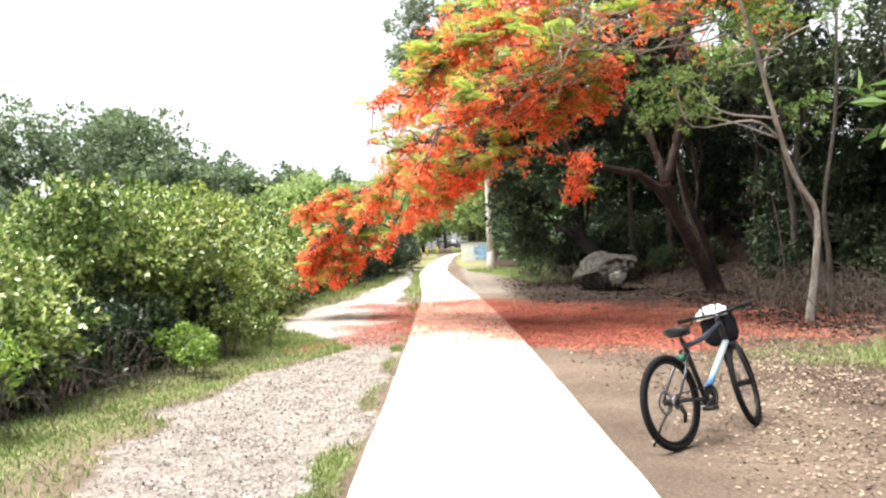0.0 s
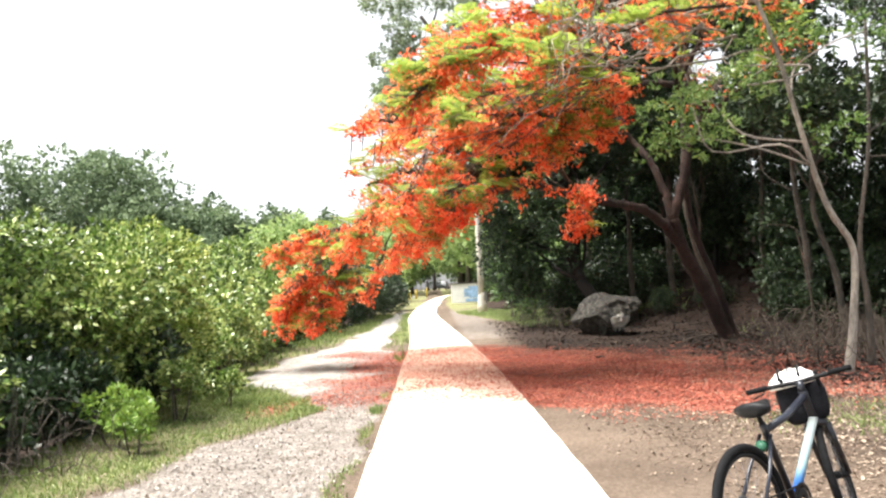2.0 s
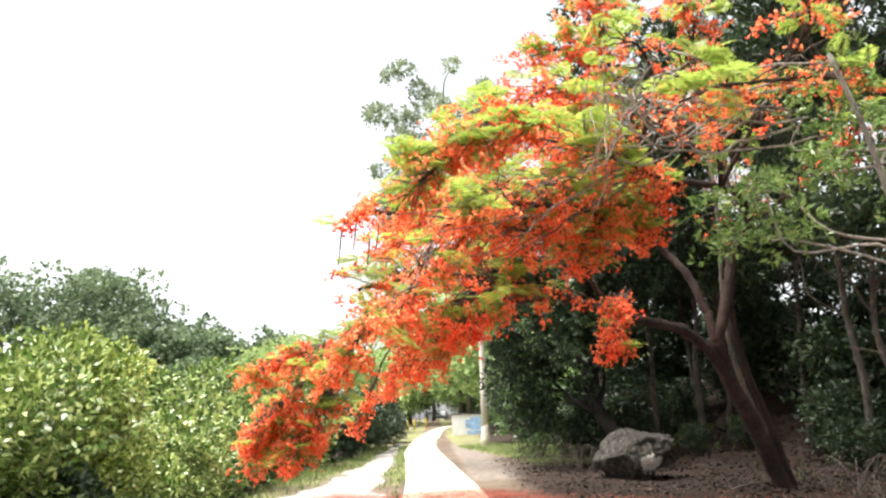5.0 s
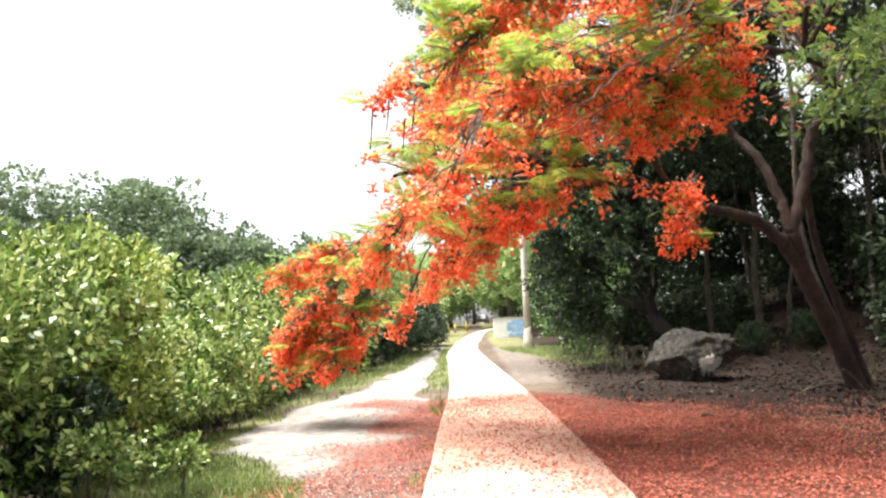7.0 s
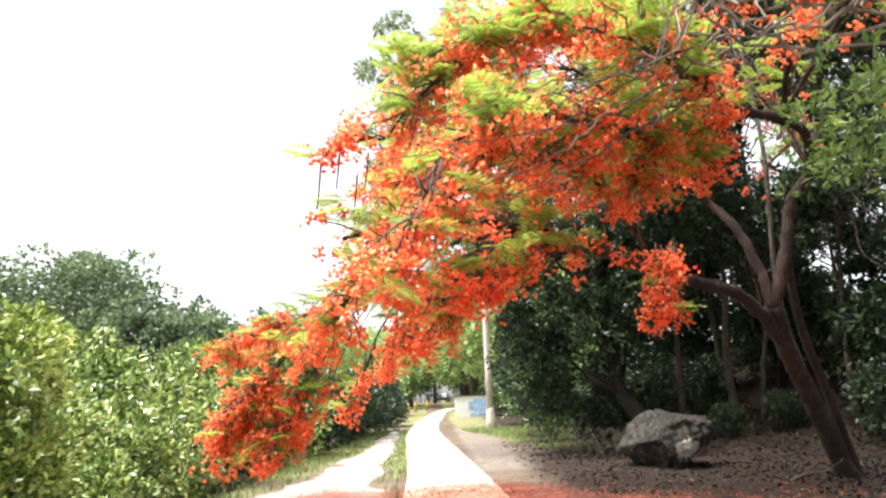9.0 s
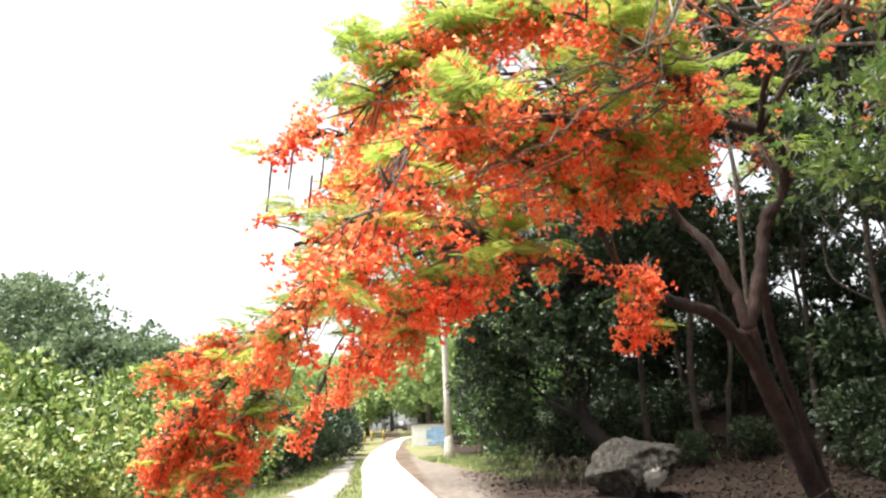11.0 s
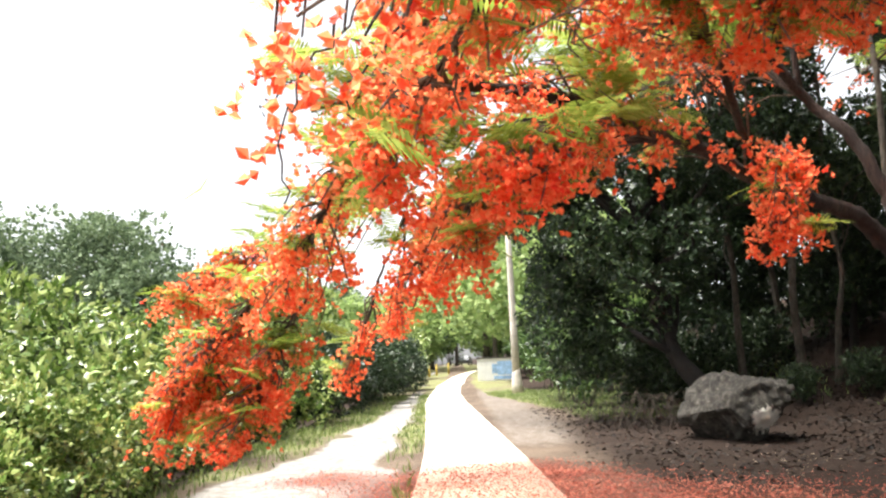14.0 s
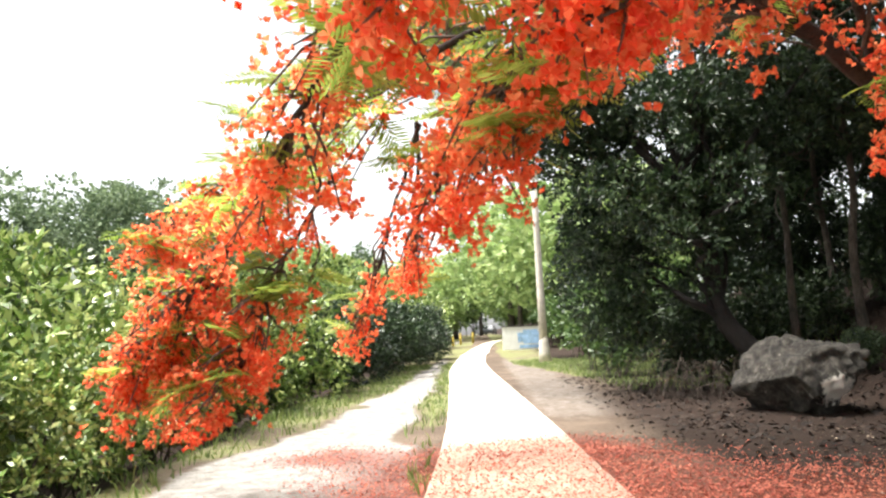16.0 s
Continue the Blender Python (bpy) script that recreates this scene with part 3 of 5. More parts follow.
    bough([(6.03, 18.8, 4.93), (5.8, 19.8, 6.8), (5.2, 20.4, 7.6), (4.0, 20.4, 8.0)], 0.04, 0.012, 0.85, 0.2, 37, 44)
    bough([(4.53, 19.6, 4.77), (4.4, 19.4, 6.6), (3.6, 18.8, 7.9), (2.6, 18.2, 8.3), (1.9, 17.8, 8.0)], 0.045, 0.012, 0.7, 0.45, 75, 34)
    bough([(4.4, 19.4, 6.6), (5.0, 18.6, 7.9), (5.0, 17.8, 8.7), (4.2, 17.2, 8.9)], 0.04, 0.012, 0.75, 0.3, 70, 34)
    bough([(3.6, 18.8, 7.9), (3.2, 17.8, 8.7), (2.8, 17.0, 8.8)], 0.03, 0.01, 0.6, 0.2, 50, 20)
    for a in range(15):
        o = rng.normal(size=3) * np.array([0.6, 0.5, 0.32])
        bb = Builder()
        tube(bb, spline([(4.4 + o[0], 14.3 + o[1], 5.5 + o[2]), (3.4 + o[1], 13.4, 5.2 + o[2]), (2.5 + o[2], 12.9 + o[1], 4.95 + o[0] * 0.5), (1.8, 12.5 + o[0], 4.75 + o[1])], 6) + rng.normal(size=(19, 3)) * 0.07 - root, 0.021, 0.006, 5, 0.1)
        part("bare_branch", bb, M_PALEBARK, tree, "pale leafless thin branch")
    for a in range(14):
        o = rng.uniform(-1, 1, 3) * np.array([0.55, 0.6, 0.35])
        bb = Builder()
        tube(bb, spline([(2.5 + o[0], 14.6 + o[1], 4.9 + o[2]), (1.7 + o[0], 13.9 + o[1], 4.35 + o[2]), (0.9 + o[0] * 0.7, 13.3 + o[1], 3.8 + o[2] * 1.2), (0.2 + o[1], 12.9 + o[1], 3.4 + o[2] * 1.4)], 6) + rng.normal(size=(19, 3)) * 0.025 - root, 0.014, 0.004, 5, 0.1)
        part("bare_twig", bb, M_TWIGBARK, tree, "thin brown leafless twig")
    bough([(3.0, 15.6, 5.45), (2.4, 15.0, 6.0), (1.7, 14.8, 6.1), (1.2, 14.7, 5.7)], 0.03, 0.01, 0.55, 0.2, 68, 22)
    bough([(1.8, 14.5, 5.4), (0.9, 15.6, 5.9), (0.2, 16.6, 5.8), (-0.4, 17.2, 5.4)], 0.03, 0.012, 0.65, 0.2, 55, 38)
    # Three boughs added, mostly hidden, to shade the path and the petals.
    bough([(2.4, 17.5, 5.4), (1.2, 18.0, 5.6), (0.0, 18.4, 5.5), (-0.9, 18.8, 5.0)], 0.04, 0.012, 0.75, 0.1, 68, 60)
    bough([(1.0, 18.6, 5.5), (0.2, 20.0, 5.7), (-0.6, 20.8, 5.3), (-1.4, 21.3, 4.9)], 0.03, 0.012, 0.8, 0.1, 74, 82)
    bough([(4.0, 22.6, 6.1), (2.4, 24.2, 6.2), (1.6, 24.6, 6.0), (0.9, 24.7, 5.8)], 0.03, 0.012, 0.75, 0.1, 49, 55)
    bough([(3.6, 18.8, 5.3), (3.8, 17.0, 6.6), (3.4, 15.6, 7.0), (2.6, 14.6, 6.8)], 0.04, 0.012, 0.8, 0.2, 17, 13)
    bough([(5.11, 17.6, 5.35), (5.6, 16.2, 6.6), (5.6, 14.8, 7.0), (5.0, 13.8, 6.9)], 0.04, 0.012, 0.8, 0.2, 24, 16)
    # Rear boughs added out of sight so that the ground to the right is shaded.
    bough([(3.6, 18.8, 5.3), (2.8, 20.0, 5.9), (1.8, 21.0, 5.9), (0.8, 21.4, 5.3)], 0.05, 0.012, 0.75, 0.2, 55, 77)
    bough([(4.53, 19.6, 4.77), (4.4, 21.2, 5.8), (4.0, 22.6, 6.1), (3.2, 23.6, 5.8)], 0.05, 0.012, 0.75, 0.3, 24, 25)
    bough([(6.03, 18.8, 4.93), (6.8, 20.0, 5.9), (7.2, 21.6, 6.3), (7.0, 23.0, 6.0)], 0.05, 0.012, 0.75, 0.3, 13, 14)
    bough([(3.6, 13.2, 5.4), (4.6, 13.0, 5.4), (5.4, 13.4, 5.5)], 0.025, 0.01, 0.5, 0.2, 13, 9)
    bough([(6.03, 18.8, 4.93), (6.6, 17.5, 5.4), (6.6, 16.0, 5.6), (6.2, 14.8, 5.5)], 0.04, 0.012, 0.5, 0.45, 16, 11)
    bough([(0.1, 12.7, 3.6), (-0.28, 12.3, 3.0), (-0.52, 12.05, 2.55), (-0.60, 11.9, 2.28), (-0.57, 11.85, 2.02)], 0.005, 0.003, 0.09, 0.55, 5, 0, per=4)
    bough([(-0.52, 12.05, 2.55), (-0.64, 12.05, 2.45), (-0.70, 12.0, 2.35)], 0.004, 0.003, 0.05, 0.4, 2, 0, per=3)
    bough([(0.1, 12.7, 3.6), (-0.2, 12.5, 2.95), (-0.42, 12.35, 2.6), (-0.45, 12.3, 2.42)], 0.008, 0.004, 0.16, 0.5, 4, 0, per=5)
    near = np.array([(-0.55, 12.45, 2.58), (-0.5, 12.5, 2.5), (-0.62, 12.4, 2.7)]) - root
    pinnate(frond, near, np.array([(0.42, -0.75, -0.35), (0.75, -0.45, -0.35), (0.2, -0.8, -0.2)]), np.array([0.55, 0.42, 0.4]), 23)
    leaf_cloud(frond, np.array([(-0.70, 11.5, 2.05)]) - root, np.array([(-0.10, -0.03, -0.11)]), 0.14, 0.010)
    tagged(part("twig_tangle", twig, M_TWIGBARK, tree, "thin bare brown twigs"), kind="stuff")
    part("fronds", frond, M_FROND, tree, "feathery lime-green fronds", False)
    part("blossom", bloom, M_FLOWER, tree, "dense orange-red flower trusses", False)
    for x, y, z, ln in ((-1.22, 14.75, 4.1, 0.5), (-1.02, 14.8, 4.25, 0.42), (-0.85, 14.9, 4.0, 0.45), (-0.7, 14.6, 4.15, 0.38)):
        pb = Builder()
        tube(pb, spline([(x, y, z), (x - 0.02, y, z - ln * 0.5), (x - 0.05, y + 0.02, z - ln)], 4) - root, 0.011, 0.008, 6, 0.15)
        part("seed_pod", pb, M_POD, tree, "long dark woody seed pod")
    return tree


build_flame_tree()


# ---- mangrove side ----
def bush(name, x, y, radius, height, whorls, label, leaf=0.085, material=None, group="mangroves along the bank", lean=(0, 0), category="bush", per=7):
    z = float(ground_z(x, y))
    ob = thing(name, pose(x, y, z), label, category, group)
    crown = Builder()
    n = max(6, int(18 * radius))
    c, s = lobes_in((lean[0], lean[1], height * 0.56), (radius * 0.8, radius * 0.8, height * 0.42), n, 0.42 * radius, -0.95)
    for p in c[::3]:
        foot = np.array([rng.normal() * 0.18 * radius, rng.normal() * 0.18 * radius, -0.08])
        st = Builder()
        tube(st, spline([foot, foot * 0.6 + p * 0.4 + np.array([0, 0, -0.1]), p], 4), 0.022, 0.007, 5, 0.08)
        part("stem", st, M_BARK, ob)
    foliage(crown, c, s, whorls, per, leaf, leaf * 0.46)
    part("crown", crown, material or M_MANGROVE, ob)
    return ob


MANG = "dense glossy green mangrove bush on the muddy bank"
bush("mangrove_bush", -4.9, 11.6, 1.75, 2.8, 4700, MANG, 0.098)
bush("mangrove_bush", -6.9, 10.4, 1.9, 2.65, 2800, MANG, 0.1)
side_bush = bush("mangrove_bush", -5.2, 8.6, 1.35, 2.2, 2700, MANG, 0.095)
bush("mangrove_bush", -4.4, 14.0, 1.15, 3.05, 2500, "mangrove bush with sunlight painted into its yellow-green leaves", 0.095, M_SUNNY)
bush("mangrove_bush", -5.4, 17.3, 1.5, 2.3, 2600, MANG, 0.105)
far_bush = bush("mangrove_bush", -5.6, 20.5, 1.8, 2.7, 880, MANG, 0.17)
# The darker ones have the shade at the bushes' feet put into their colour.
for x, y, r, h, w, leaf_kind in ((-4.25, 10.5, 0.8, 1.25, 620, M_DARKSHADELEAF), (-3.95, 12.5, 0.65, 1.05, 500, M_DARKSHADELEAF), (-4.55, 9.4, 0.8, 1.1, 560, M_DARKSHADELEAF), (-4.6, 8.3, 0.7, 1.0, 460, M_DARKSHADELEAF), (-4.8, 7.2, 0.7, 1.1, 460, M_DARKSHADELEAF),
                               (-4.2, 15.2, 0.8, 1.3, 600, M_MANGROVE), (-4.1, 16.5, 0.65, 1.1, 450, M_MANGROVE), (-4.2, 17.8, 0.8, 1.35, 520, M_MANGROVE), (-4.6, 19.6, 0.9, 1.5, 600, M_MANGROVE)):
    bush("mangrove_bush", x, y, r, h, w, "low mangrove bush on the bank, deep shade painted into its leaves" if leaf_kind is M_DARKSHADELEAF else "low glossy mangrove bush at the foot of the taller ones", 0.095, leaf_kind, group="low mangroves")
SEED = "low bright green mangrove seedling beside the sandy track"
young = bush("mangrove_seedling", -3.45, 10.3, 0.36, 0.75, 130, SEED, 0.075, M_YOUNG, "young mangroves")
bush("mangrove_seedling", -3.3, 11.9, 0.45, 0.85, 170, SEED, 0.075, M_MANGROVE, "young mangroves")
bush("mangrove_seedling", -3.0, 12.9, 0.35, 0.6, 110, SEED, 0.075, M_MANGROVE, "young mangroves")
bush("mangrove_seedling", -3.95, 6.6, 0.5, 0.95, 150, SEED, 0.075, M_YOUNG, "young mangroves")
copy_thing(young, pose(-3.05, 9.75, float(ground_z(-3.05, 9.75)), 0, 0, 70) @ Matrix.Scale(0.8, 4))
for x, y, s, turn in ((-8.6, 12.5, 0.95, 30), (-9.0, 8.6, 0.9, 140), (-7.4, 15.0, 0.85, 210), (-7.9, 19.0, 1.0, 300), (-6.6, 6.6, 0.75, 80)):
    copy_thing(side_bush, pose(x, y, float(ground_z(x, y)), 0, 0, turn) @ Matrix.Scale(1.27 * s, 4))
# Shade under the overhang is painted over the whole hedge bush.
hedge = bush("mangrove_bush", -4.5, 36.5, 1.7, 2.7, 1150, "thick mangrove bush overhanging the sandy track, shade painted into its leaves", 0.17, M_DARKSHADELEAF, group="mangrove hedge by the track")
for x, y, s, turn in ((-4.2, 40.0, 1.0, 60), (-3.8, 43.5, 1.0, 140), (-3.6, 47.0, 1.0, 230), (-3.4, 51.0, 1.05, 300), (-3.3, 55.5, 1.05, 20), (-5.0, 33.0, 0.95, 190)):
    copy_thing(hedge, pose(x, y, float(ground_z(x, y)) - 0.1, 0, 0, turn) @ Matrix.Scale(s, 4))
for x, y, s, turn in ((-5.4, 24.0, 1.0, 20), (-7.8, 23.5, 1.25, 130), (-5.5, 27.5, 1.05, 200), (-5.2, 31.5, 1.0, 75), (-7.6, 29.0, 1.3, 310), (-7.5, 36.0, 1.5, 40), (-5.0, 60.0, 1.3, 330), (-7.6, 47.0, 1.9, 190), (-4.4, 67.0, 1.3, 120), (-11, 27, 1.5, 220), (-11.5, 34, 1.6, 90), (-4.4, 75.0, 1.4, 20)):
    copy_thing(far_bush, pose(x, y, float(ground_z(x, y)), 0, 0, turn) @ Matrix.Scale(s, 4))


# ---- trees ----
def tree(name, x, y, label, trunk, r0, crown, material, bark, whorls, leaf, clumps, clump_size, group="", limbs=5, per=6, low=-0.6, shape=0.46):
    """A tree: its trunk's line and crown ellipsoids are given from its foot."""
    z = float(ground_z(x, y)) - 0.05
    ob = thing(name, pose(x, y, z), label, "tree", group)
    tb = Builder()
    line = spline(trunk, 6)
    tube(tb, line, r0, r0 * 0.45, 9, 0.05, r0 * 0.5)
    part("trunk", tb, bark, ob)
    fol = Builder()
    for center, radii in crown:
        c, s = lobes_in(center, radii, clumps, clump_size, low)
        foliage(fol, c, s, whorls // len(crown), per, leaf, leaf * shape)
        for p in c[:limbs]:
            below = np.flatnonzero(line[:, 2] < p[2] - 0.35)
            k = line[max(len(line) // 3, below[-1] - rng.integers(0, 5)) if len(below) else len(line) // 3]
            lb = Builder()
            tube(lb, spline([k, k * 0.65 + p * 0.35 + rng.normal(size=3) * 0.22, k * 0.3 + p * 0.7 + rng.normal(size=3) * 0.22, p], 4), r0 * 0.32, 0.012, 6, 0.05)
            part("limb", lb, bark, ob)
    part("crown", fol, material, ob, smooth=False)
    return ob


WOOD = "slender grey-barked woodland tree with dark leaves"
tree("thin_tree", 5.98, 13.3, "thin pale-barked tree with a crooked trunk and sparse leaves", [(0, 0, 0), (0.12, 0, 0.8), (0.2, 0, 1.55), (0.16, 0, 1.95), (-0.2, -0.1, 2.5), (-0.55, -0.3, 3.4), (-0.95, -0.5, 4.7), (-1.3, -0.6, 5.6)], 0.062,
     [((-1.3, -0.2, 3.8), (1.7, 0.9, 0.8)), ((-0.3, 0.2, 4.9), (1.9, 1.2, 1.2))], M_LIGHTLEAF, M_PALEBARK, 460, 0.11, 18, 0.34, limbs=3)
tree("thin_tree", 6.55, 13.7, WOOD, [(0, 0, 0), (0.0, 0, 1.0), (-0.05, 0, 2.0), (0.2, 0, 3.5), (0.4, 0.2, 5.5)], 0.05,
     [((0.5, 0.1, 4.8), (1.6, 1.3, 1.7))], M_FOREST, M_BARK, 330, 0.11, 10, 0.42, limbs=3)
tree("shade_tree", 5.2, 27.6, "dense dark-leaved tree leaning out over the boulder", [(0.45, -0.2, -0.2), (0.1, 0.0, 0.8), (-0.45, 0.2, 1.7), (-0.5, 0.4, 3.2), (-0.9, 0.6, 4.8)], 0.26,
     [((-1.3, 1.2, 2.9), (2.1, 2.0, 2.2)), ((-0.9, 0.9, 4.9), (2.8, 2.0, 1.6)), ((0.2, 0.8, 7.2), (3.4, 2.6, 2.0)), ((-3.1, 1.2, 5.9), (1.6, 1.5, 1.4))], M_DARKSHADELEAF, M_DARKBARK, 6600, 0.165, 30, 0.66, limbs=8, low=-0.95)
tree("tall_tree", 6.2, 33.0, "tall sparse grey-green tree standing behind the flame tree", [(0, 0, 0), (-0.2, 0, 3.0), (-1.6, -0.2, 6.0), (-4.2, -0.5, 9.0), (-6.2, -0.8, 12.0)], 0.15,
     [((-5.7, -0.8, 12.2), (2.8, 2.0, 3.0)), ((-6.9, -0.8, 8.9), (1.3, 1.1, 1.4))], M_PALELEAF, M_BARK, 2700, 0.17, 30, 0.5, limbs=8, low=-0.9)
# Both crowns are added, high above the view, only to shade the ground.
tree("slender_tree", 7.25, 21.2, "slender pale stem leaning beside the flame tree's trunk, with added shading crowns", [(0, 0, 0), (-0.4, -0.2, 1.0), (-0.95, -0.45, 2.3), (-1.15, -0.5, 3.6), (-1.0, -0.3, 6.0), (-0.9, 0.6, 9.2)], 0.075,
     [((-0.9, 1.6, 10.6), (3.4, 3.0, 1.1)), ((-1.2, 4.2, 11.0), (3.2, 2.6, 1.0))], M_FOREST, M_BARK, 560, 0.23, 12, 0.6, limbs=1)
tree("broadleaf_tree", 4.95, 3.5, "small tree with large pale drooping leaves over the litter", [(0, 0, 0), (-0.1, 0.1, 1.2), (-0.5, 0.5, 2.1), (-1.1, 0.9, 2.55), (-1.75, 1.15, 2.45)], 0.06,
     [((-1.98, 1.28, 2.22), (0.12, 0.2, 0.18)), ((-0.5, 0.3, 3.4), (1.0, 0.9, 0.7))], M_LIGHTLEAF, M_BARK, 36, 0.19, 5, 0.35, limbs=4, per=5, shape=0.36)
# In w1 to w3 the crowns near z 10 are added for shade.
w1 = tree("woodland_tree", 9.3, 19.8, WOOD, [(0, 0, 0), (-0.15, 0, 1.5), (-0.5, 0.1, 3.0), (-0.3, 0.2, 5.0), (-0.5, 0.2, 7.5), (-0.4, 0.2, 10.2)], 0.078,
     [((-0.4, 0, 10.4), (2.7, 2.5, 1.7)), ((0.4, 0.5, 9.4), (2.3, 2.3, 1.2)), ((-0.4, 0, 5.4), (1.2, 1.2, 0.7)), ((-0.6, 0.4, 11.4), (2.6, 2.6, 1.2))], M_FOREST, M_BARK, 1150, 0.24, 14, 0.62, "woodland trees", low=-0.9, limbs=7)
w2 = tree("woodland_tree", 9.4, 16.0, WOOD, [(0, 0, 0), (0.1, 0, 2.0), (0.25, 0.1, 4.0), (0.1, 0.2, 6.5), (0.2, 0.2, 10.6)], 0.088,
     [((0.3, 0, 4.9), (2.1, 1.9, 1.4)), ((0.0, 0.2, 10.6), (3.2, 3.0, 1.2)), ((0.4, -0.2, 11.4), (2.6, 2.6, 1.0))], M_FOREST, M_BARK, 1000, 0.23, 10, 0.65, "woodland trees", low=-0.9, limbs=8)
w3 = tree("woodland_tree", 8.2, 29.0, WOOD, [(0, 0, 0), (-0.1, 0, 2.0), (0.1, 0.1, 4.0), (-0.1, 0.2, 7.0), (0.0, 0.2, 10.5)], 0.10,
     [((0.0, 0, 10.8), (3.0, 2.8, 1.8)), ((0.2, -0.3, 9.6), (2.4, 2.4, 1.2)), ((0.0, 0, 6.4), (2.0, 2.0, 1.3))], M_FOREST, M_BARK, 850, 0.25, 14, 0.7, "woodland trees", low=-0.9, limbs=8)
# Some copies, such as (11.0, 12.5), stand unseen and only add shade.
for x, y, s, turn, src in ((6.9, 29.4, 0.95, 40, w3), (8.8, 28.6, 0.9, 120, w1), (9.7, 22.4, 1.0, 100, w3), (12.6, 22.6, 1.0, 190, w1), (14.5, 19.0, 1.0, 20, w3), (11.0, 12.5, 1.0, 75, w1), (12.5, 14.5, 0.95, 310, w2), (10.5, 27.0, 1.1, 250, w1), (9.2, 32.5, 1.1, 160, w2), (12.6, 31.0, 0.85, 80, w3),
                           (15.5, 27.0, 0.85, 220, w2), (7.2, 36.0, 1.0, 290, w1), (10.8, 37.0, 0.8, 60, w3), (15.0, 35.0, 0.8, 10, w2), (18.5, 31.0, 0.75, 350, w1), (6.0, 42.0, 1.0, 200, w2), (9.5, 43.0, 0.8, 110, w1), (14.0, 42.0, 0.75, 30, w3), (18.0, 15.0, 1.1, 140, w2)):
    copy_thing(src, pose(x, y, float(ground_z(x, y)) - 0.05, 0, 0, turn) @ Matrix.Scale(s, 4))
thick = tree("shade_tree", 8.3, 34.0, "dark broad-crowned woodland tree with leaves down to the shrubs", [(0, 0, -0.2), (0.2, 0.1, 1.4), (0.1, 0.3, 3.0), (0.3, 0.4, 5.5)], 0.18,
     [((0, 0, 3.2), (2.4, 2.2, 2.0)), ((0.2, 0, 6.0), (2.8, 2.4, 2.0))], M_DARKSHADELEAF, M_DARKBARK, 1900, 0.25, 30, 0.7, "woodland trees", limbs=4, low=-0.95)
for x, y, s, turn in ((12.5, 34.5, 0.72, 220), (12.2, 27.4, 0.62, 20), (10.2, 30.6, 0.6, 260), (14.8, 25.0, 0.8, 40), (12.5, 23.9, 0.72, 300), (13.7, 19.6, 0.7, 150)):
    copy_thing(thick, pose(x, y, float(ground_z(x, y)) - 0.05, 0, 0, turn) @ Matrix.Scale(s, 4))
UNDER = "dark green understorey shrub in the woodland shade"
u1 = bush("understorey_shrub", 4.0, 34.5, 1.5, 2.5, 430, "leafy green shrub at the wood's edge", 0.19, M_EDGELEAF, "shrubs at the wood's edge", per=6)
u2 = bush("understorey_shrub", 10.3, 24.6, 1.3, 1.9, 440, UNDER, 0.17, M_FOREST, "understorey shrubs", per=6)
for x, y, s, turn in ((4.0, 38.5, 1.0, 80), (5.6, 42.5, 1.2, 200), (6.4, 37.5, 1.3, 150), (5.6, 47.5, 1.2, 20), (5.0, 52.0, 1.4, 120), (6.5, 57.0, 1.5, 270), (-3.0, 92, 2.0, 10), (-7.5, 94, 2.2, 100), (-12.0, 90, 2.2, 200), (6.0, 88, 2.2, 300), (5.0, 104, 2.4, 45), (-1.5, 132, 3.0, 160), (5.5, 135, 3.0, 250), (10.0, 92, 2.4, 130), (-4.0, 122, 2.8, 70), (11, 116, 3.0, 15), (-17, 98, 2.6, 340), (16, 104, 3.0, 80), (5.2, 62.5, 1.3, 30), (6.4, 74, 1.8, 60)):
    copy_thing(u1, pose(x, y, float(ground_z(x, y)), 0, 0, turn) @ Matrix.Scale(s, 4))
for x, y, s, turn in ((5.4, 31.4, 1.1, 300), (4.5, 30.0, 0.7, 30), (7.3, 27.3, 0.4, 10), (9.0, 27.6, 0.5, 290), (13.0, 20.5, 1.3, 60), (11.6, 26.6, 1.5, 310), (13.4, 23.0, 1.5, 120), (6.4, 30.2, 0.9, 200), (7.9, 31.6, 1.0, 75), (10.6, 31.8, 1.2, 160), (9.0, 21.3, 0.6, 250), (10.5, 18.0, 0.8, 95), (11.8, 22.5, 0.9, 15), (14.2, 25.5, 1.5, 180), (11.5, 29.5, 1.3, 240), (8.6, 34.5, 1.2, 330), (14.0, 30.0, 1.2, 90), (17.5, 26.0, 1.8, 140), (17.5, 21.0, 1.6, 270), (13.5, 16.5, 1.2, 200), (15.0, 38.0, 1.3, 190), (12.0, 40.0, 1.8, 250)):
    copy_thing(u2, pose(x, y, float(ground_z(x, y)), 0, 0, turn) @ Matrix.Scale(s, 4))


def far_tree(name, x, y, height, radius, label, material=None, whorls=1300, leaf=0.48):
    z = float(ground_z(x, y))
    ob = thing(name, pose(x, y, z), label, "tree", "far trees across the mangroves")
    tb, fol = Builder(), Builder()
    tube(tb, spline([(0, 0, -0.2), (0.1, 0, height * 0.35), (0, 0.1, height * 0.7)], 4), 0.3, 0.1, 7, 0.05)
    part("trunk", tb, M_BARK, ob)
    c, s = lobes_in((0, 0, height * 0.55), (radius, radius, height * 0.42), 40, radius * 0.33, -0.9)
    foliage(fol, c, s, whorls, 4, leaf, leaf * 0.7, 0.85)
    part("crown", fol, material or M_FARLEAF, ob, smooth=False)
    return ob


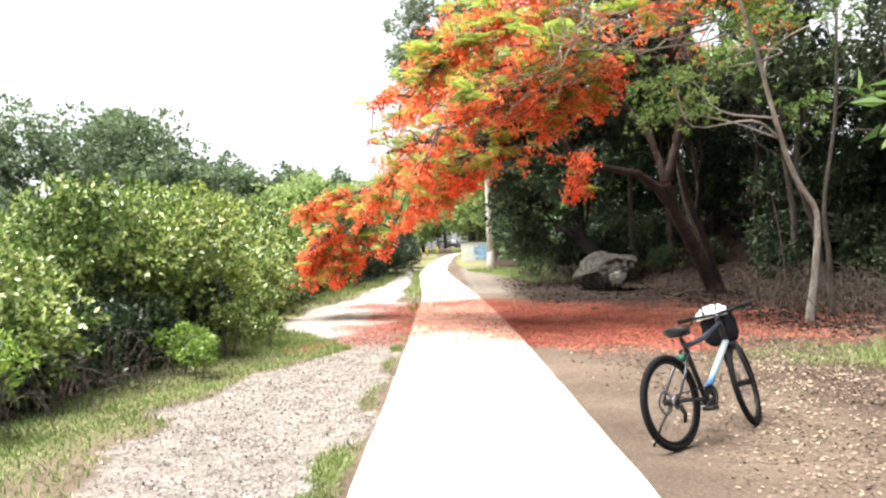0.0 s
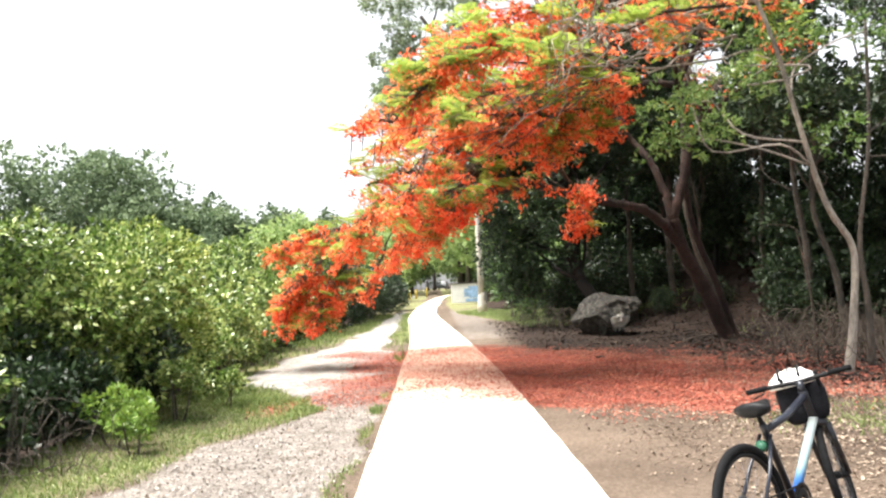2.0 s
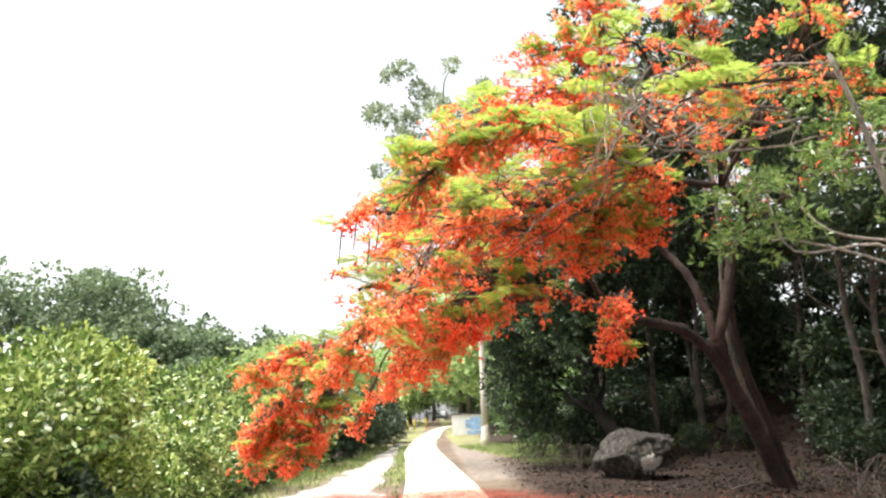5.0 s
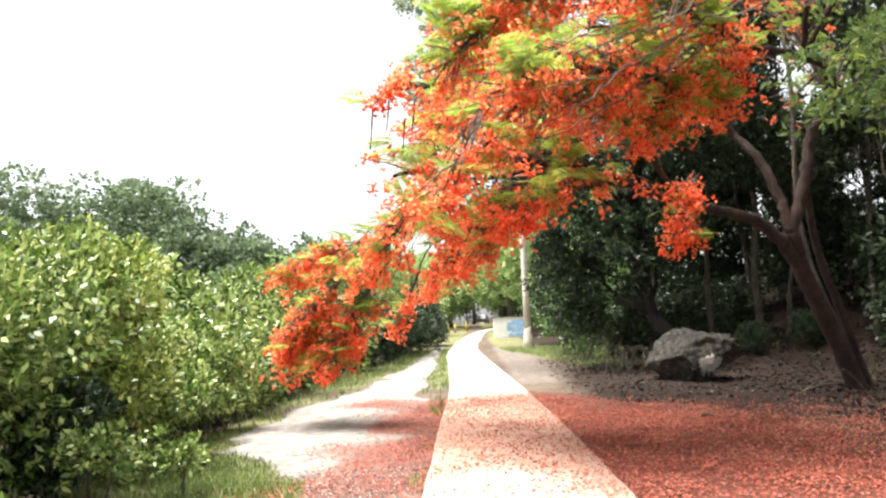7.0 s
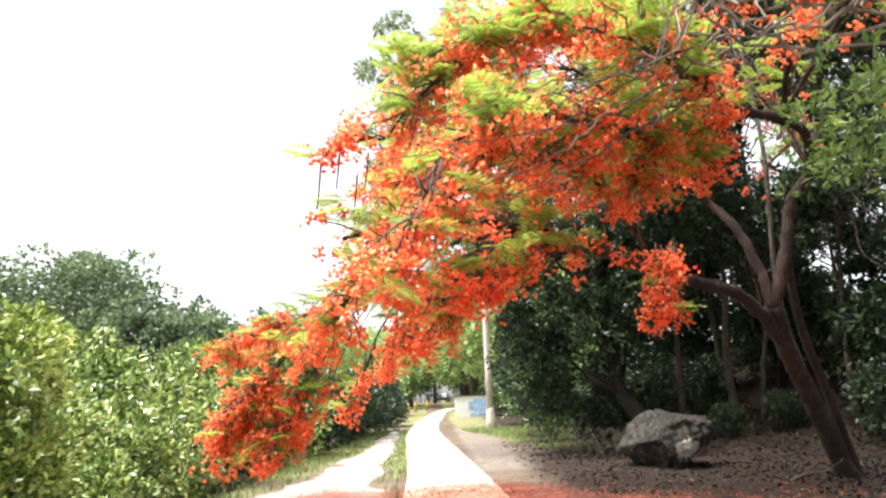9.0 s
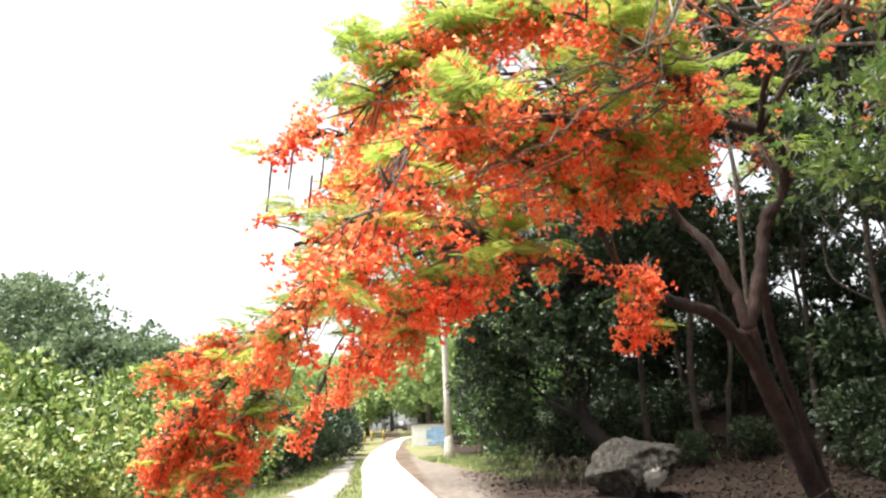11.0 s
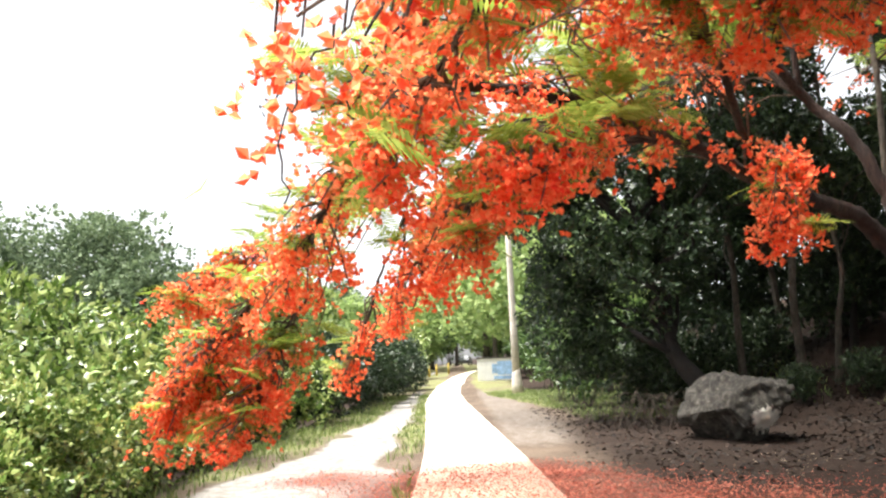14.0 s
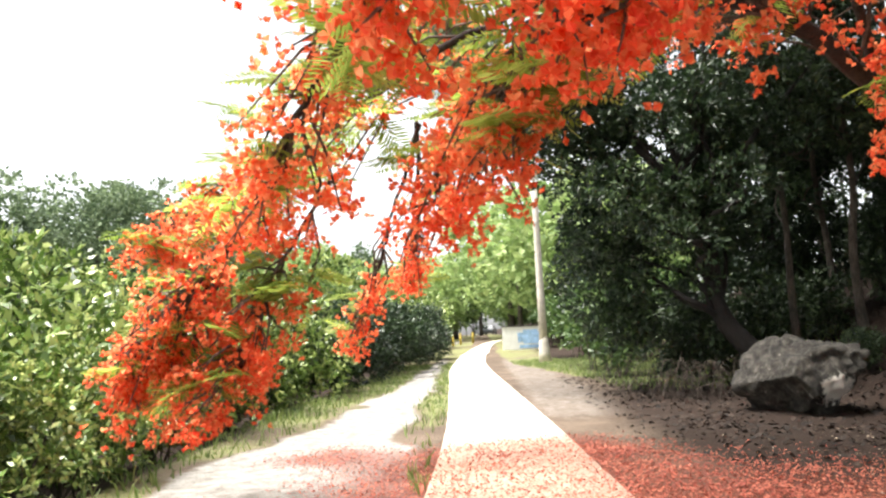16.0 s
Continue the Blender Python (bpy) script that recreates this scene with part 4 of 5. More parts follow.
FAR = "far rounded tree with haze painted into its grey-green leaves"
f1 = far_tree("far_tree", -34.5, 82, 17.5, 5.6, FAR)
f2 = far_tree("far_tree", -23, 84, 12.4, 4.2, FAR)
f3 = far_tree("far_tree", 3.5, 112, 10.0, 4.5, "light green tree beyond the path's end, haze painted into its leaves", M_HAZELEAF, 580, 0.58)
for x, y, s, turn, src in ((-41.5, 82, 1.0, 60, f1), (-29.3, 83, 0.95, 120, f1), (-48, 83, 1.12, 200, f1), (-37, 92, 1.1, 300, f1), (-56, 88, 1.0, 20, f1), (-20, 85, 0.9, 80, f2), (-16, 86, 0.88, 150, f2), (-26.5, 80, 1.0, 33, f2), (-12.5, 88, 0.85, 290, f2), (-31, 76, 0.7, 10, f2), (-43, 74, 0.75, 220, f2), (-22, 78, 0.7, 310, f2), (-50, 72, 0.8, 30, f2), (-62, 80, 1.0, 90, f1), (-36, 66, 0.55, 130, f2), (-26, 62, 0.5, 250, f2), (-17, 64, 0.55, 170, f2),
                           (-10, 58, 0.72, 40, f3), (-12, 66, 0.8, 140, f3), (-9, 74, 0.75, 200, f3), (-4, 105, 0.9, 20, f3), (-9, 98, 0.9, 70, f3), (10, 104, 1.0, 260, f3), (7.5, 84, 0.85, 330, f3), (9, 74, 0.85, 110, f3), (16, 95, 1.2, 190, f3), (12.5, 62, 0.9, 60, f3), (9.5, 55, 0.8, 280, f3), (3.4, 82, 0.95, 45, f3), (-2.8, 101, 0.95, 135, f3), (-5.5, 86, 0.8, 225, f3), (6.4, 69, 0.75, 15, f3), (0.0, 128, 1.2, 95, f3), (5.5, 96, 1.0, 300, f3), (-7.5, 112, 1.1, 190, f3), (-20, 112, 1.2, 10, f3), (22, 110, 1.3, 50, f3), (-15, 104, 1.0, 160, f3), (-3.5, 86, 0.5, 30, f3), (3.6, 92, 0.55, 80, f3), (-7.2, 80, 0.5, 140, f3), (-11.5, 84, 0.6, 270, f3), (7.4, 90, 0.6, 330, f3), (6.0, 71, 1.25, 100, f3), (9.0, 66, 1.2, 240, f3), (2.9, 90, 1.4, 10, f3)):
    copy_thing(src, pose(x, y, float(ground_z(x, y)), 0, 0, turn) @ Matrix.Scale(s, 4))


# ---- boulder ----
def rock_material():
    m, nt, b = nodes_of("grey_rock")
    oc = obj_coord(nt)
    n1, n2, n3 = add_noise(nt, 9, 9, 0.7, oc), add_noise(nt, 1.6, 5, 0.6, oc), add_noise(nt, 45, 5, 0.7, oc)
    base = add_ramp(nt, n1.outputs[0], [(0.36, (0.012, 0.010, 0.009)), (0.5, (0.050, 0.045, 0.038)), (0.66, (0.125, 0.115, 0.10))])
    blot = add_ramp(nt, n2.outputs[0], [(0.35, (0.55, 0.54, 0.52)), (0.65, (1.15, 1.13, 1.1))])
    c = add_mix(nt, 1.0, base.outputs[0], blot.outputs[0], "MULTIPLY")
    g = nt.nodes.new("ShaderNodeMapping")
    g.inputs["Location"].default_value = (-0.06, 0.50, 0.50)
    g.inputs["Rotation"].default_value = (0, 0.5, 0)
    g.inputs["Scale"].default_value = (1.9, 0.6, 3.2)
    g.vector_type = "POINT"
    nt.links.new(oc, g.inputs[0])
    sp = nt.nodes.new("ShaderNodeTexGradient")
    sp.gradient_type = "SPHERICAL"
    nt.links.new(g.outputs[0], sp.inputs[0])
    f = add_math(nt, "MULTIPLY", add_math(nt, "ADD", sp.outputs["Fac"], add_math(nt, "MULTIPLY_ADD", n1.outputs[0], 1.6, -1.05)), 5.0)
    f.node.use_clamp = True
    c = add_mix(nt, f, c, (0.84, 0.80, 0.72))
    nt.links.new(c, b.inputs["Base Color"])
    b.inputs["Roughness"].default_value = 0.92
    add_bump(nt, b, add_math(nt, "ADD", n1.outputs[0], add_math(nt, "MULTIPLY", n3.outputs[0], 0.4)), 1.0, 0.06)
    return m


def build_boulder():
    bm = bmesh.new()
    bmesh.ops.create_icosphere(bm, subdivisions=5, radius=1)
    cuts = [((0.04, -0.06, 1), 0.54), ((-0.78, -0.10, 0.72), 0.50), ((-0.20, -0.95, 0.30), 0.80), ((0.45, -0.70, -0.60), 0.60), ((0.95, -0.15, 0.10), 0.98), ((-0.60, -0.30, -0.75), 0.50), ((0.40, -0.85, 0.35), 0.84), ((0.72, -0.25, -0.66), 0.50)]
    for v in bm.verts:
        p = Vector((v.co.x * 1.22, v.co.y * 1.15, v.co.z * 0.85))
        for nrm, d in cuts:
            nrm = Vector(nrm).normalized()
            k = p.dot(nrm) - d
            if k > 0:
                p -= nrm * k * 0.97
        p += v.co * (0.10 * noise.noise(p * 1.4) + 0.17 * abs(noise.noise(p * 2.6)) - 0.11 * abs(noise.noise(p * 4.7 + Vector((3, 1, 2)))) + 0.06 * noise.noise(p * 8) + 0.028 * noise.noise(p * 18))
        v.co = p
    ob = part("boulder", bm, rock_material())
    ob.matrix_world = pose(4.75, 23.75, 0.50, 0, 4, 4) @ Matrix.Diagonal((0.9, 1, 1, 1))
    tagged(ob, "large grey weathered boulder with a pale streak beside the wood", "boulder")


build_boulder()

# ---- far end of the path ----
M_POLE = plain_material("concrete_pole", (0.60, 0.55, 0.48), 0.85, 0, 0.22, 5, 0.01)
M_WHITEWALL = plain_material("white_painted_wall", (0.76, 0.76, 0.74), 0.7, 0, 0.1, 3, 0.004)
M_BLUE = plain_material("blue_wall_paint", (0.30, 0.46, 0.68), 0.7, 0, 0.45, 2.2)
M_ROOF = plain_material("dark_flat_roof", (0.06, 0.055, 0.05), 0.8, 0, 0.3, 4)
M_YELLOW = plain_material("yellow_post_paint", (0.46, 0.33, 0.05), 0.6, 0, 0.2, 6)
M_CARPAINT = plain_material("silver_car_paint", (0.30, 0.31, 0.33), 0.45, 0.0, 0.04, 3)
M_GLASSDARK = plain_material("dark_car_glass", (0.02, 0.025, 0.03), 0.08, 0, 0.1, 3)
M_RUBBER = plain_material("black_rubber", (0.008, 0.008, 0.009), 0.85, 0, 0.35, 40, 0.003)

M_RUBBER.node_tree.nodes["Principled BSDF"].inputs["Specular IOR Level"].default_value = 0.15


def box_into(builder, lo, hi, bevel=0.0):
    """A box with chamfered upright edges."""
    x0, y0, z0 = lo
    x1, y1, z1 = hi
    c = bevel
    ring = [(x0 + c, y0), (x1 - c, y0), (x1, y0 + c), (x1, y1 - c), (x1 - c, y1), (x0 + c, y1), (x0, y1 - c), (x0, y0 + c)]
    v = [(x, y, z0) for x, y in ring] + [(x, y, z1) for x, y in ring]
    q = [[i, (i + 1) % 8, 8 + (i + 1) % 8, 8 + i] for i in range(8)]
    t = [[8, 8 + i, 9 + i] for i in range(1, 7)] + [[0, i + 1, i] for i in range(1, 7)]
    builder.add(v, q, t)


def build_pole():
    x, y = 2.62, 46.8
    pole = thing("utility_pole", pose(x, y, float(ground_z(x, y))), "pale concrete utility pole with a stout foot beside the path", "utility pole")
    b = Builder()
    tube(b, [(0, 0, 1.0), (0, 0, 3), (0, 0, 6), (0, 0, 9)], 0.185, 0.12, 14)
    part("shaft", b, M_POLE, pole)
    f = Builder()
    tube(f, [(0.03, 0, -0.1), (0.02, 0, 0.5), (0.01, 0, 0.9), (0, 0, 1.5)], 0.30, 0.15, 12, 0.01)
    part("foot", f, M_POLE, pole)
    arm = Builder()
    box_into(arm, (-0.9, -0.05, 8.4), (0.9, 0.05, 8.5), 0.01)
    part("crossarm", arm, M_DARKBARK, pole)


def build_hut():
    x, y = 1.25, 62.0
    z = float(ground_z(x, y))
    hut = thing("block_hut", pose(x, y, z, 0, 0, -8), "low white block hut with blue painted patches", "hut")
    b = Builder()
    box_into(b, (0, 0, -0.2), (2.5, 2.4, 1.42), 0.02)
    part("wall", b, M_WHITEWALL, hut, smooth=False)
    r = Builder()
    box_into(r, (-0.06, -0.08, 1.424), (2.58, 2.5, 1.50), 0.02)
    part("roof", r, M_ROOF, hut, smooth=False)
    for x0, x1, z0, z1 in ((0.95, 1.3, 0.45, 1.05), (1.3, 2.2, 0.35, 1.22), (2.2, 2.46, 0.4, 1.1), (1.05, 2.4, 0.08, 0.28)):
        p = Builder()
        box_into(p, (x0, -0.012 - 0.004 * x0, z0), (x1, -0.004, z1), 0.001)
        part("painted_patch", p, M_BLUE, hut, "blue wall painting", False)


def build_bollards():
    first = None
    for x, y in ((-2.15, 70.0), (-1.65, 72.0), (-0.75, 75.5)):
        m = pose(x, y, float(ground_z(x, y)))
        if first is None:
            first = thing("bollard", m, "short yellow painted bollard beside the path", "bollard", "bollards at the path's bend")
            b, c = Builder(), Builder()
            tube(b, [(0, 0, -0.1), (0, 0, 0.4), (0, 0, 0.78)], 0.085, 0.08, 12)
            tube(c, [(0, 0, 0.78), (0, 0, 0.82), (0, 0, 0.86)], 0.09, 0.06, 12)
            part("post", b, M_YELLOW, first)
            part("cap", c, M_YELLOW, first)
        else:
            copy_thing(first, m)


def build_car():
    x, y = 1.3, 136.0
    car = thing("parked_car", pose(x, y, float(ground_z(x, y)), 0, 0, 80), "light silver car parked at the far end of the path", "car")
    b = Builder()
    prof = [(-2.1, 0.3), (-2.15, 0.75), (-1.75, 0.95), (-1.1, 1.42), (0.3, 1.45), (1.05, 1.0), (1.95, 0.85), (2.15, 0.6), (2.1, 0.3)]
    v = []
    for s, k in ((-0.82, 0.93), (-0.84, 1.0), (0.84, 1.0), (0.82, 0.93)):
        v += [(px * k, s * (0.86 if pz > 1.1 else 1.0), 0.3 + (pz - 0.3) * (0.97 if k < 1 else 1)) for px, pz in prof]
    n = len(prof)
    q = [[r * n + i, r * n + i + 1, (r + 1) * n + i + 1, (r + 1) * n + i] for r in range(3) for i in range(n - 1)]
    t = [[0, i + 1, i] for i in range(1, n - 1)] + [[3 * n, 3 * n + i, 3 * n + i + 1] for i in range(1, n - 1)]
    b.add(v, q, t)
    part("body", b, M_CARPAINT, car, smooth=False)
    for s in (-1, 1):
        w = Builder()
        w.add([(-1.35, s * 0.80, 1.0), (0.75, s * 0.80, 1.0), (0.2, s * 0.745, 1.36), (-1.0, s * 0.745, 1.36)], [[0, 1, 2, 3]])
        part("side_window", w, M_GLASSDARK, car, smooth=False)
    for wx in (-1.3, 1.3):
        for s in (-1, 1):
            w = Builder()
            tube(w, [(wx, s * 0.68, 0.31), (wx, s * 0.78, 0.31), (wx, s * 0.87, 0.31)], 0.31, 0.31, 16)
            part("wheel", w, M_RUBBER, car, "black tyre")


build_pole()
build_hut()
build_bollards()
build_car()


# ---- bicycle ----
M_FRAMEDARK = plain_material("dark_frame_paint", (0.010, 0.011, 0.016), 0.3, 0.0, 0.2, 20)
M_FRAMEGREY = plain_material("grey_blue_frame_paint", (0.020, 0.023, 0.034), 0.3, 0.0, 0.1, 20)
M_CHROME = plain_material("worn_steel", (0.26, 0.26, 0.27), 0.4, 1.0, 0.15, 30)
M_BLACKPLASTIC = plain_material("black_plastic", (0.010, 0.010, 0.011), 0.5, 0, 0.2, 30)
M_BAG = plain_material("black_bag_cloth", (0.008, 0.008, 0.011), 0.9, 0, 0.5, 30, 0.004)
M_WHITECLOTH = plain_material("white_helmet_shell", (0.78, 0.77, 0.74), 0.4, 0, 0.08, 12)
M_GREENLENS = plain_material("green_reflector", (0.03, 0.12, 0.07), 0.25, 0, 0.2, 20)


def downtube_material():
    m, nt, b = nodes_of("white_to_blue_frame_paint")
    sep = nt.nodes.new("ShaderNodeSeparateXYZ")
    nt.links.new(obj_coord(nt), sep.inputs[0])
    r = add_ramp(nt, sep.outputs["Z"], [(0.34, (0.02, 0.07, 0.40)), (0.41, (0.05, 0.18, 0.45)), (0.47, (0.26, 0.40, 0.44)), (0.70, (0.46, 0.50, 0.49))])
    nt.links.new(r.outputs[0], b.inputs["Base Color"])
    b.inputs["Roughness"].default_value = 0.3
    return m


def ring_into(builder, center, radius, thick_r, thick_w, seg=40, sides=10):
    """A tyre or rim: a ring in the xz plane."""
    a = np.arange(seg) * 2 * np.pi / seg
    s = np.arange(sides) * 2 * np.pi / sides
    rad = radius + thick_r * np.cos(s)[None, :]
    v = np.stack([center[0] + rad * np.cos(a)[:, None], np.broadcast_to(center[1] + thick_w * np.sin(s)[None, :], (seg, sides)), center[2] + rad * np.sin(a)[:, None]], -1)
    i, j = np.meshgrid(np.arange(seg), np.arange(sides), indexing="ij")
    k, l = (i + 1) % seg, (j + 1) % sides
    builder.add(v, np.stack([i * sides + j, k * sides + j, k * sides + l, i * sides + l], -1).reshape(-1, 4))


def build_bicycle():
    heading = 40.0
    place = pose(1.59, 5.63, float(ground_z(1.59, 5.63)) + 0.002, 0, 0, heading) @ pose(0, 0, 0, -10, 0, 0)
    for gloss in (M_BLACKPLASTIC, M_BAG):
        gloss.node_tree.nodes["Principled BSDF"].inputs["Specular IOR Level"].default_value = 0.2
    bike = thing("bicycle", place, "dark mountain bicycle with white and blue down tube on its kickstand", "bicycle")
    axis_top, axis_low = Vector((0.80, 0, 0.84)), Vector((0.86, 0, 0.66))
    turn = Matrix.Translation(axis_low) @ Matrix.Rotation(radians(20), 4, axis_top - axis_low) @ Matrix.Translation(-axis_low)

    def steer(b):
        m = np.array(turn)
        b.v = [v @ m[:3, :3].T + m[:3, 3] for v in b.v]
        return b

    def rod(name, pts, r0, r1, material, parent=bike, label="", steered=False, sides=10):
        b = Builder()
        tube(b, pts, r0, r1, sides)
        return part(name, steer(b) if steered else b, material, parent, label)

    for cx, steered in ((0.0, False), (1.012, True)):
        c = (cx, 0, 0.338)
        w = bike
        for nm, rad, tr, tw, mat in (("wheel", 0.281, 0.012, 0.013, M_BLACKPLASTIC), ("tyre", 0.315, 0.023, 0.023, M_RUBBER)):
            b = Builder()
            ring_into(b, c, rad, tr, tw)
            made = part(nm, steer(b) if steered else b, mat, w)
            w = made if nm == "wheel" else w
        rod("hub", [(cx, -0.055, 0.338), (cx, 0, 0.338), (cx, 0.055, 0.338)], 0.024, 0.024, M_BLACKPLASTIC, w, "", steered)
        b = Builder()
        ring_into(b, (cx, 0.045, 0.338), 0.075, 0.012, 0.0015, 28, 6)
        part("brake_disc", steer(b) if steered else b, M_CHROME, w)
        for i in range(24):
            a = i * math.pi / 12
            s = 0.022 if i % 2 else -0.022
            b = Builder()
            tube(b, [(cx + 0.02 * math.cos(a + 0.6), s, 0.338 + 0.02 * math.sin(a + 0.6)), (cx + 0.274 * math.cos(a), 0, 0.338 + 0.274 * math.sin(a))], 0.0013, 0.0013, 4)
            part("spoke", steer(b) if steered else b, M_CHROME, w)
    bb, seat_top, head_t, head_l = (0.42, 0, 0.31), (0.29, 0, 0.70), (0.80, 0, 0.82), (0.85, 0, 0.69)
    rod("down_tube", [head_l, (0.635, 0, 0.50), bb], 0.025, 0.024, downtube_material(), bike, "white down tube fading to blue")
    rod("top_tube", [head_t, (0.55, 0, 0.74), seat_top], 0.022, 0.020, M_FRAMEGREY, bike, "grey-blue top tube")
    rod("seat_tube", [bb, seat_top, (0.277, 0, 0.74)], 0.019, 0.019, M_FRAMEDARK)
    rod("head_tube", [(0.79, 0, 0.85), head_t, head_l, (0.86, 0, 0.665)], 0.026, 0.026, M_FRAMEDARK)
    rod("seat_post", [seat_top, (0.26, 0, 0.78), (0.245, 0, 0.812)], 0.014, 0.014, M_BLACKPLASTIC)
    for s in (-1, 1):
        rod("seat_stay", [(0.285, s * 0.03, 0.68), (0.15, s * 0.058, 0.52), (0, s * 0.066, 0.345)], 0.010, 0.009, M_FRAMEGREY)
        rod("chain_stay", [(0.40, s * 0.035, 0.31), (0.2, s * 0.055, 0.325), (0, s * 0.066, 0.338)], 0.012, 0.010, M_FRAMEDARK)
        rod("fork_leg", [(0.865, s * 0.058, 0.64), (0.93, s * 0.06, 0.50), (1.012, s * 0.06, 0.335)], 0.019, 0.013, M_FRAMEDARK, bike, "", True)
        rod("crank_arm", [(0.42, s * 0.075, 0.31), (0.42 + s * 0.08, s * 0.082, 0.28), (0.42 + s * 0.155, s * 0.085, 0.25)], 0.012, 0.010, M_BLACKPLASTIC)
        p = Builder()
        box_into(p, (0.42 + s * 0.155 - 0.045, min(s * 0.09, s * 0.18), 0.238), (0.42 + s * 0.155 + 0.045, max(s * 0.09, s * 0.18), 0.264), 0.008)
        part("pedal", p, M_BLACKPLASTIC, bike)
        rod("brake_lever", [(0.80, s * 0.20, 0.905), (0.86, s * 0.22, 0.88), (0.865, s * 0.29, 0.865)], 0.007, 0.005, M_BLACKPLASTIC, bike, "", True, 6)
        rod("grip", [(0.745, s * 0.17, 0.912), (0.737, s * 0.23, 0.912), (0.73, s * 0.29, 0.912)], 0.017, 0.016, M_RUBBER, bike, "black rubber grip", True)
    rod("fork_crown", [(0.865, -0.06, 0.645), (0.86, 0, 0.665), (0.865, 0.06, 0.645)], 0.022, 0.022, M_FRAMEDARK, bike, "", True)
    rod("stem", [(0.788, 0, 0.845), (0.785, 0, 0.88), (0.80, 0, 0.90)], 0.020, 0.018, M_FRAMEGREY, bike, "grey handlebar stem", True)
    rod("handlebar", spline([(0.735, -0.25, 0.912), (0.775, -0.09, 0.905), (0.80, 0, 0.90), (0.775, 0.09, 0.905), (0.735, 0.25, 0.912)], 5), 0.013, 0.013, M_BLACKPLASTIC, bike, "", True)
    ch = Builder()
    ring_into(ch, (0.42, -0.055, 0.31), 0.082, 0.012, 0.003, 32, 6)
    ring_into(ch, (0.42, -0.052, 0.31), 0.045, 0.026, 0.003, 32, 6)
    part("chainring", ch, M_BLACKPLASTIC, bike)
    cs = Builder()
    for r, yy in ((0.05, -0.05), (0.038, -0.04), (0.028, -0.03)):
        ring_into(cs, (0, yy, 0.338), r * 0.6, r * 0.45, 0.003, 24, 6)
    part("cassette", cs, M_CHROME, bike)
    rod("chain", [(0.0, -0.05, 0.388), (0.2, -0.053, 0.39), (0.42, -0.055, 0.39)], 0.005, 0.005, M_BLACKPLASTIC)
    rod("derailleur", [(-0.01, -0.075, 0.32), (0.03, -0.08, 0.25), (0.015, -0.075, 0.19)], 0.018, 0.012, M_BLACKPLASTIC)
    rod("kickstand", [(0.10, 0.07, 0.32), (0.02, 0.14, 0.16), (-0.03, 0.20, 0.03)], 0.009, 0.008, M_BLACKPLASTIC)
    rod("reflector", [(0.24, 0, 0.625), (0.215, 0, 0.63), (0.205, 0, 0.635)], 0.032, 0.028, M_GREENLENS, bike, "green tail reflector")
    sb = Builder()
    st, sec = np.linspace(0, 1, 12), 14
    a = np.arange(sec) * 2 * np.pi / sec
    half = 0.070 * (1 - smooth01((st - 0.25) / 0.6)) + 0.028
    half[0], half[-1] = 0.045, 0.012
    v = np.stack([np.broadcast_to((0.175 + 0.20 * st)[:, None], (12, sec)), half[:, None] * np.cos(a)[None], 0.822 + 0.042 * np.sin(a)[None] * np.where(np.sin(a) > 0, 0.8, 1.1)[None] + 0.012 * (st - 0.4)[:, None] ** 2], -1)
    i, j = np.meshgrid(np.arange(11), np.arange(sec), indexing="ij")
    sb.add(v, np.stack([i * sec + j, i * sec + (j + 1) % sec, (i + 1) * sec + (j + 1) % sec, (i + 1) * sec + j], -1).reshape(-1, 4), [[0, m + 1, m] for m in range(1, sec - 1)] + [[11 * sec, 11 * sec + m, 11 * sec + m + 1] for m in range(1, sec - 1)])
    part("saddle", sb, M_BLACKPLASTIC, bike, "black padded saddle")

    # what hangs on the handlebar
    bag = thing("bag", place @ turn, "black cloth bag hanging on the bicycle's handlebar", "bag")
    bm = bmesh.new()
    bmesh.ops.create_icosphere(bm, subdivisions=4, radius=1)
    for v in bm.verts:
        p = v.co
        q = Vector((math.copysign(abs(p.x) ** 0.6, p.x), math.copysign(abs(p.y) ** 0.6, p.y), math.copysign(abs(p.z) ** 0.65, p.z)))
        q *= 1 + 0.09 * noise.noise(p * 2.5)
        v.co = Vector((0.90 + q.x * 0.075, 0.03 + q.y * 0.135, 0.795 + q.z * 0.135))
    part("pouch", bm, M_BAG, bag)
    for s in (-1, 1):
        b = Builder()
        tube(b, spline([(0.91, s * 0.09, 0.90), (0.84, s * 0.09, 0.935), (0.785, s * 0.095, 0.915), (0.86, s * 0.09, 0.85)], 4), 0.010, 0.010, 6)
        part("strap", b, M_BAG, bag)
    helmet = thing("helmet", place @ turn @ pose(0.885, 0.05, 0.90), "white cycle helmet resting on the black bag", "helmet")
    hb = bmesh.new()
    bmesh.ops.create_icosphere(hb, subdivisions=4, radius=1)
    for v in hb.verts:
        p = v.co
        ridge = 1 + 0.06 * math.cos(p.y * 13) * max(0, p.z)
        v.co = Vector((p.x * 0.095 * ridge, p.y * 0.135 * ridge, max(p.z, -0.18) * 0.088 * ridge))
    part("shell", hb, M_WHITECLOTH, helmet)
    for k in (-0.055, 0.0, 0.055):
        b = Builder()
        tube(b, spline([(-0.085, k, 0.035), (-0.05, k, 0.078), (0.0, k, 0.092), (0.05, k, 0.078)], 3), 0.008, 0.006, 6)
        part("vent", b, M_BLACKPLASTIC, helmet, "dark vent slot")


build_bicycle()


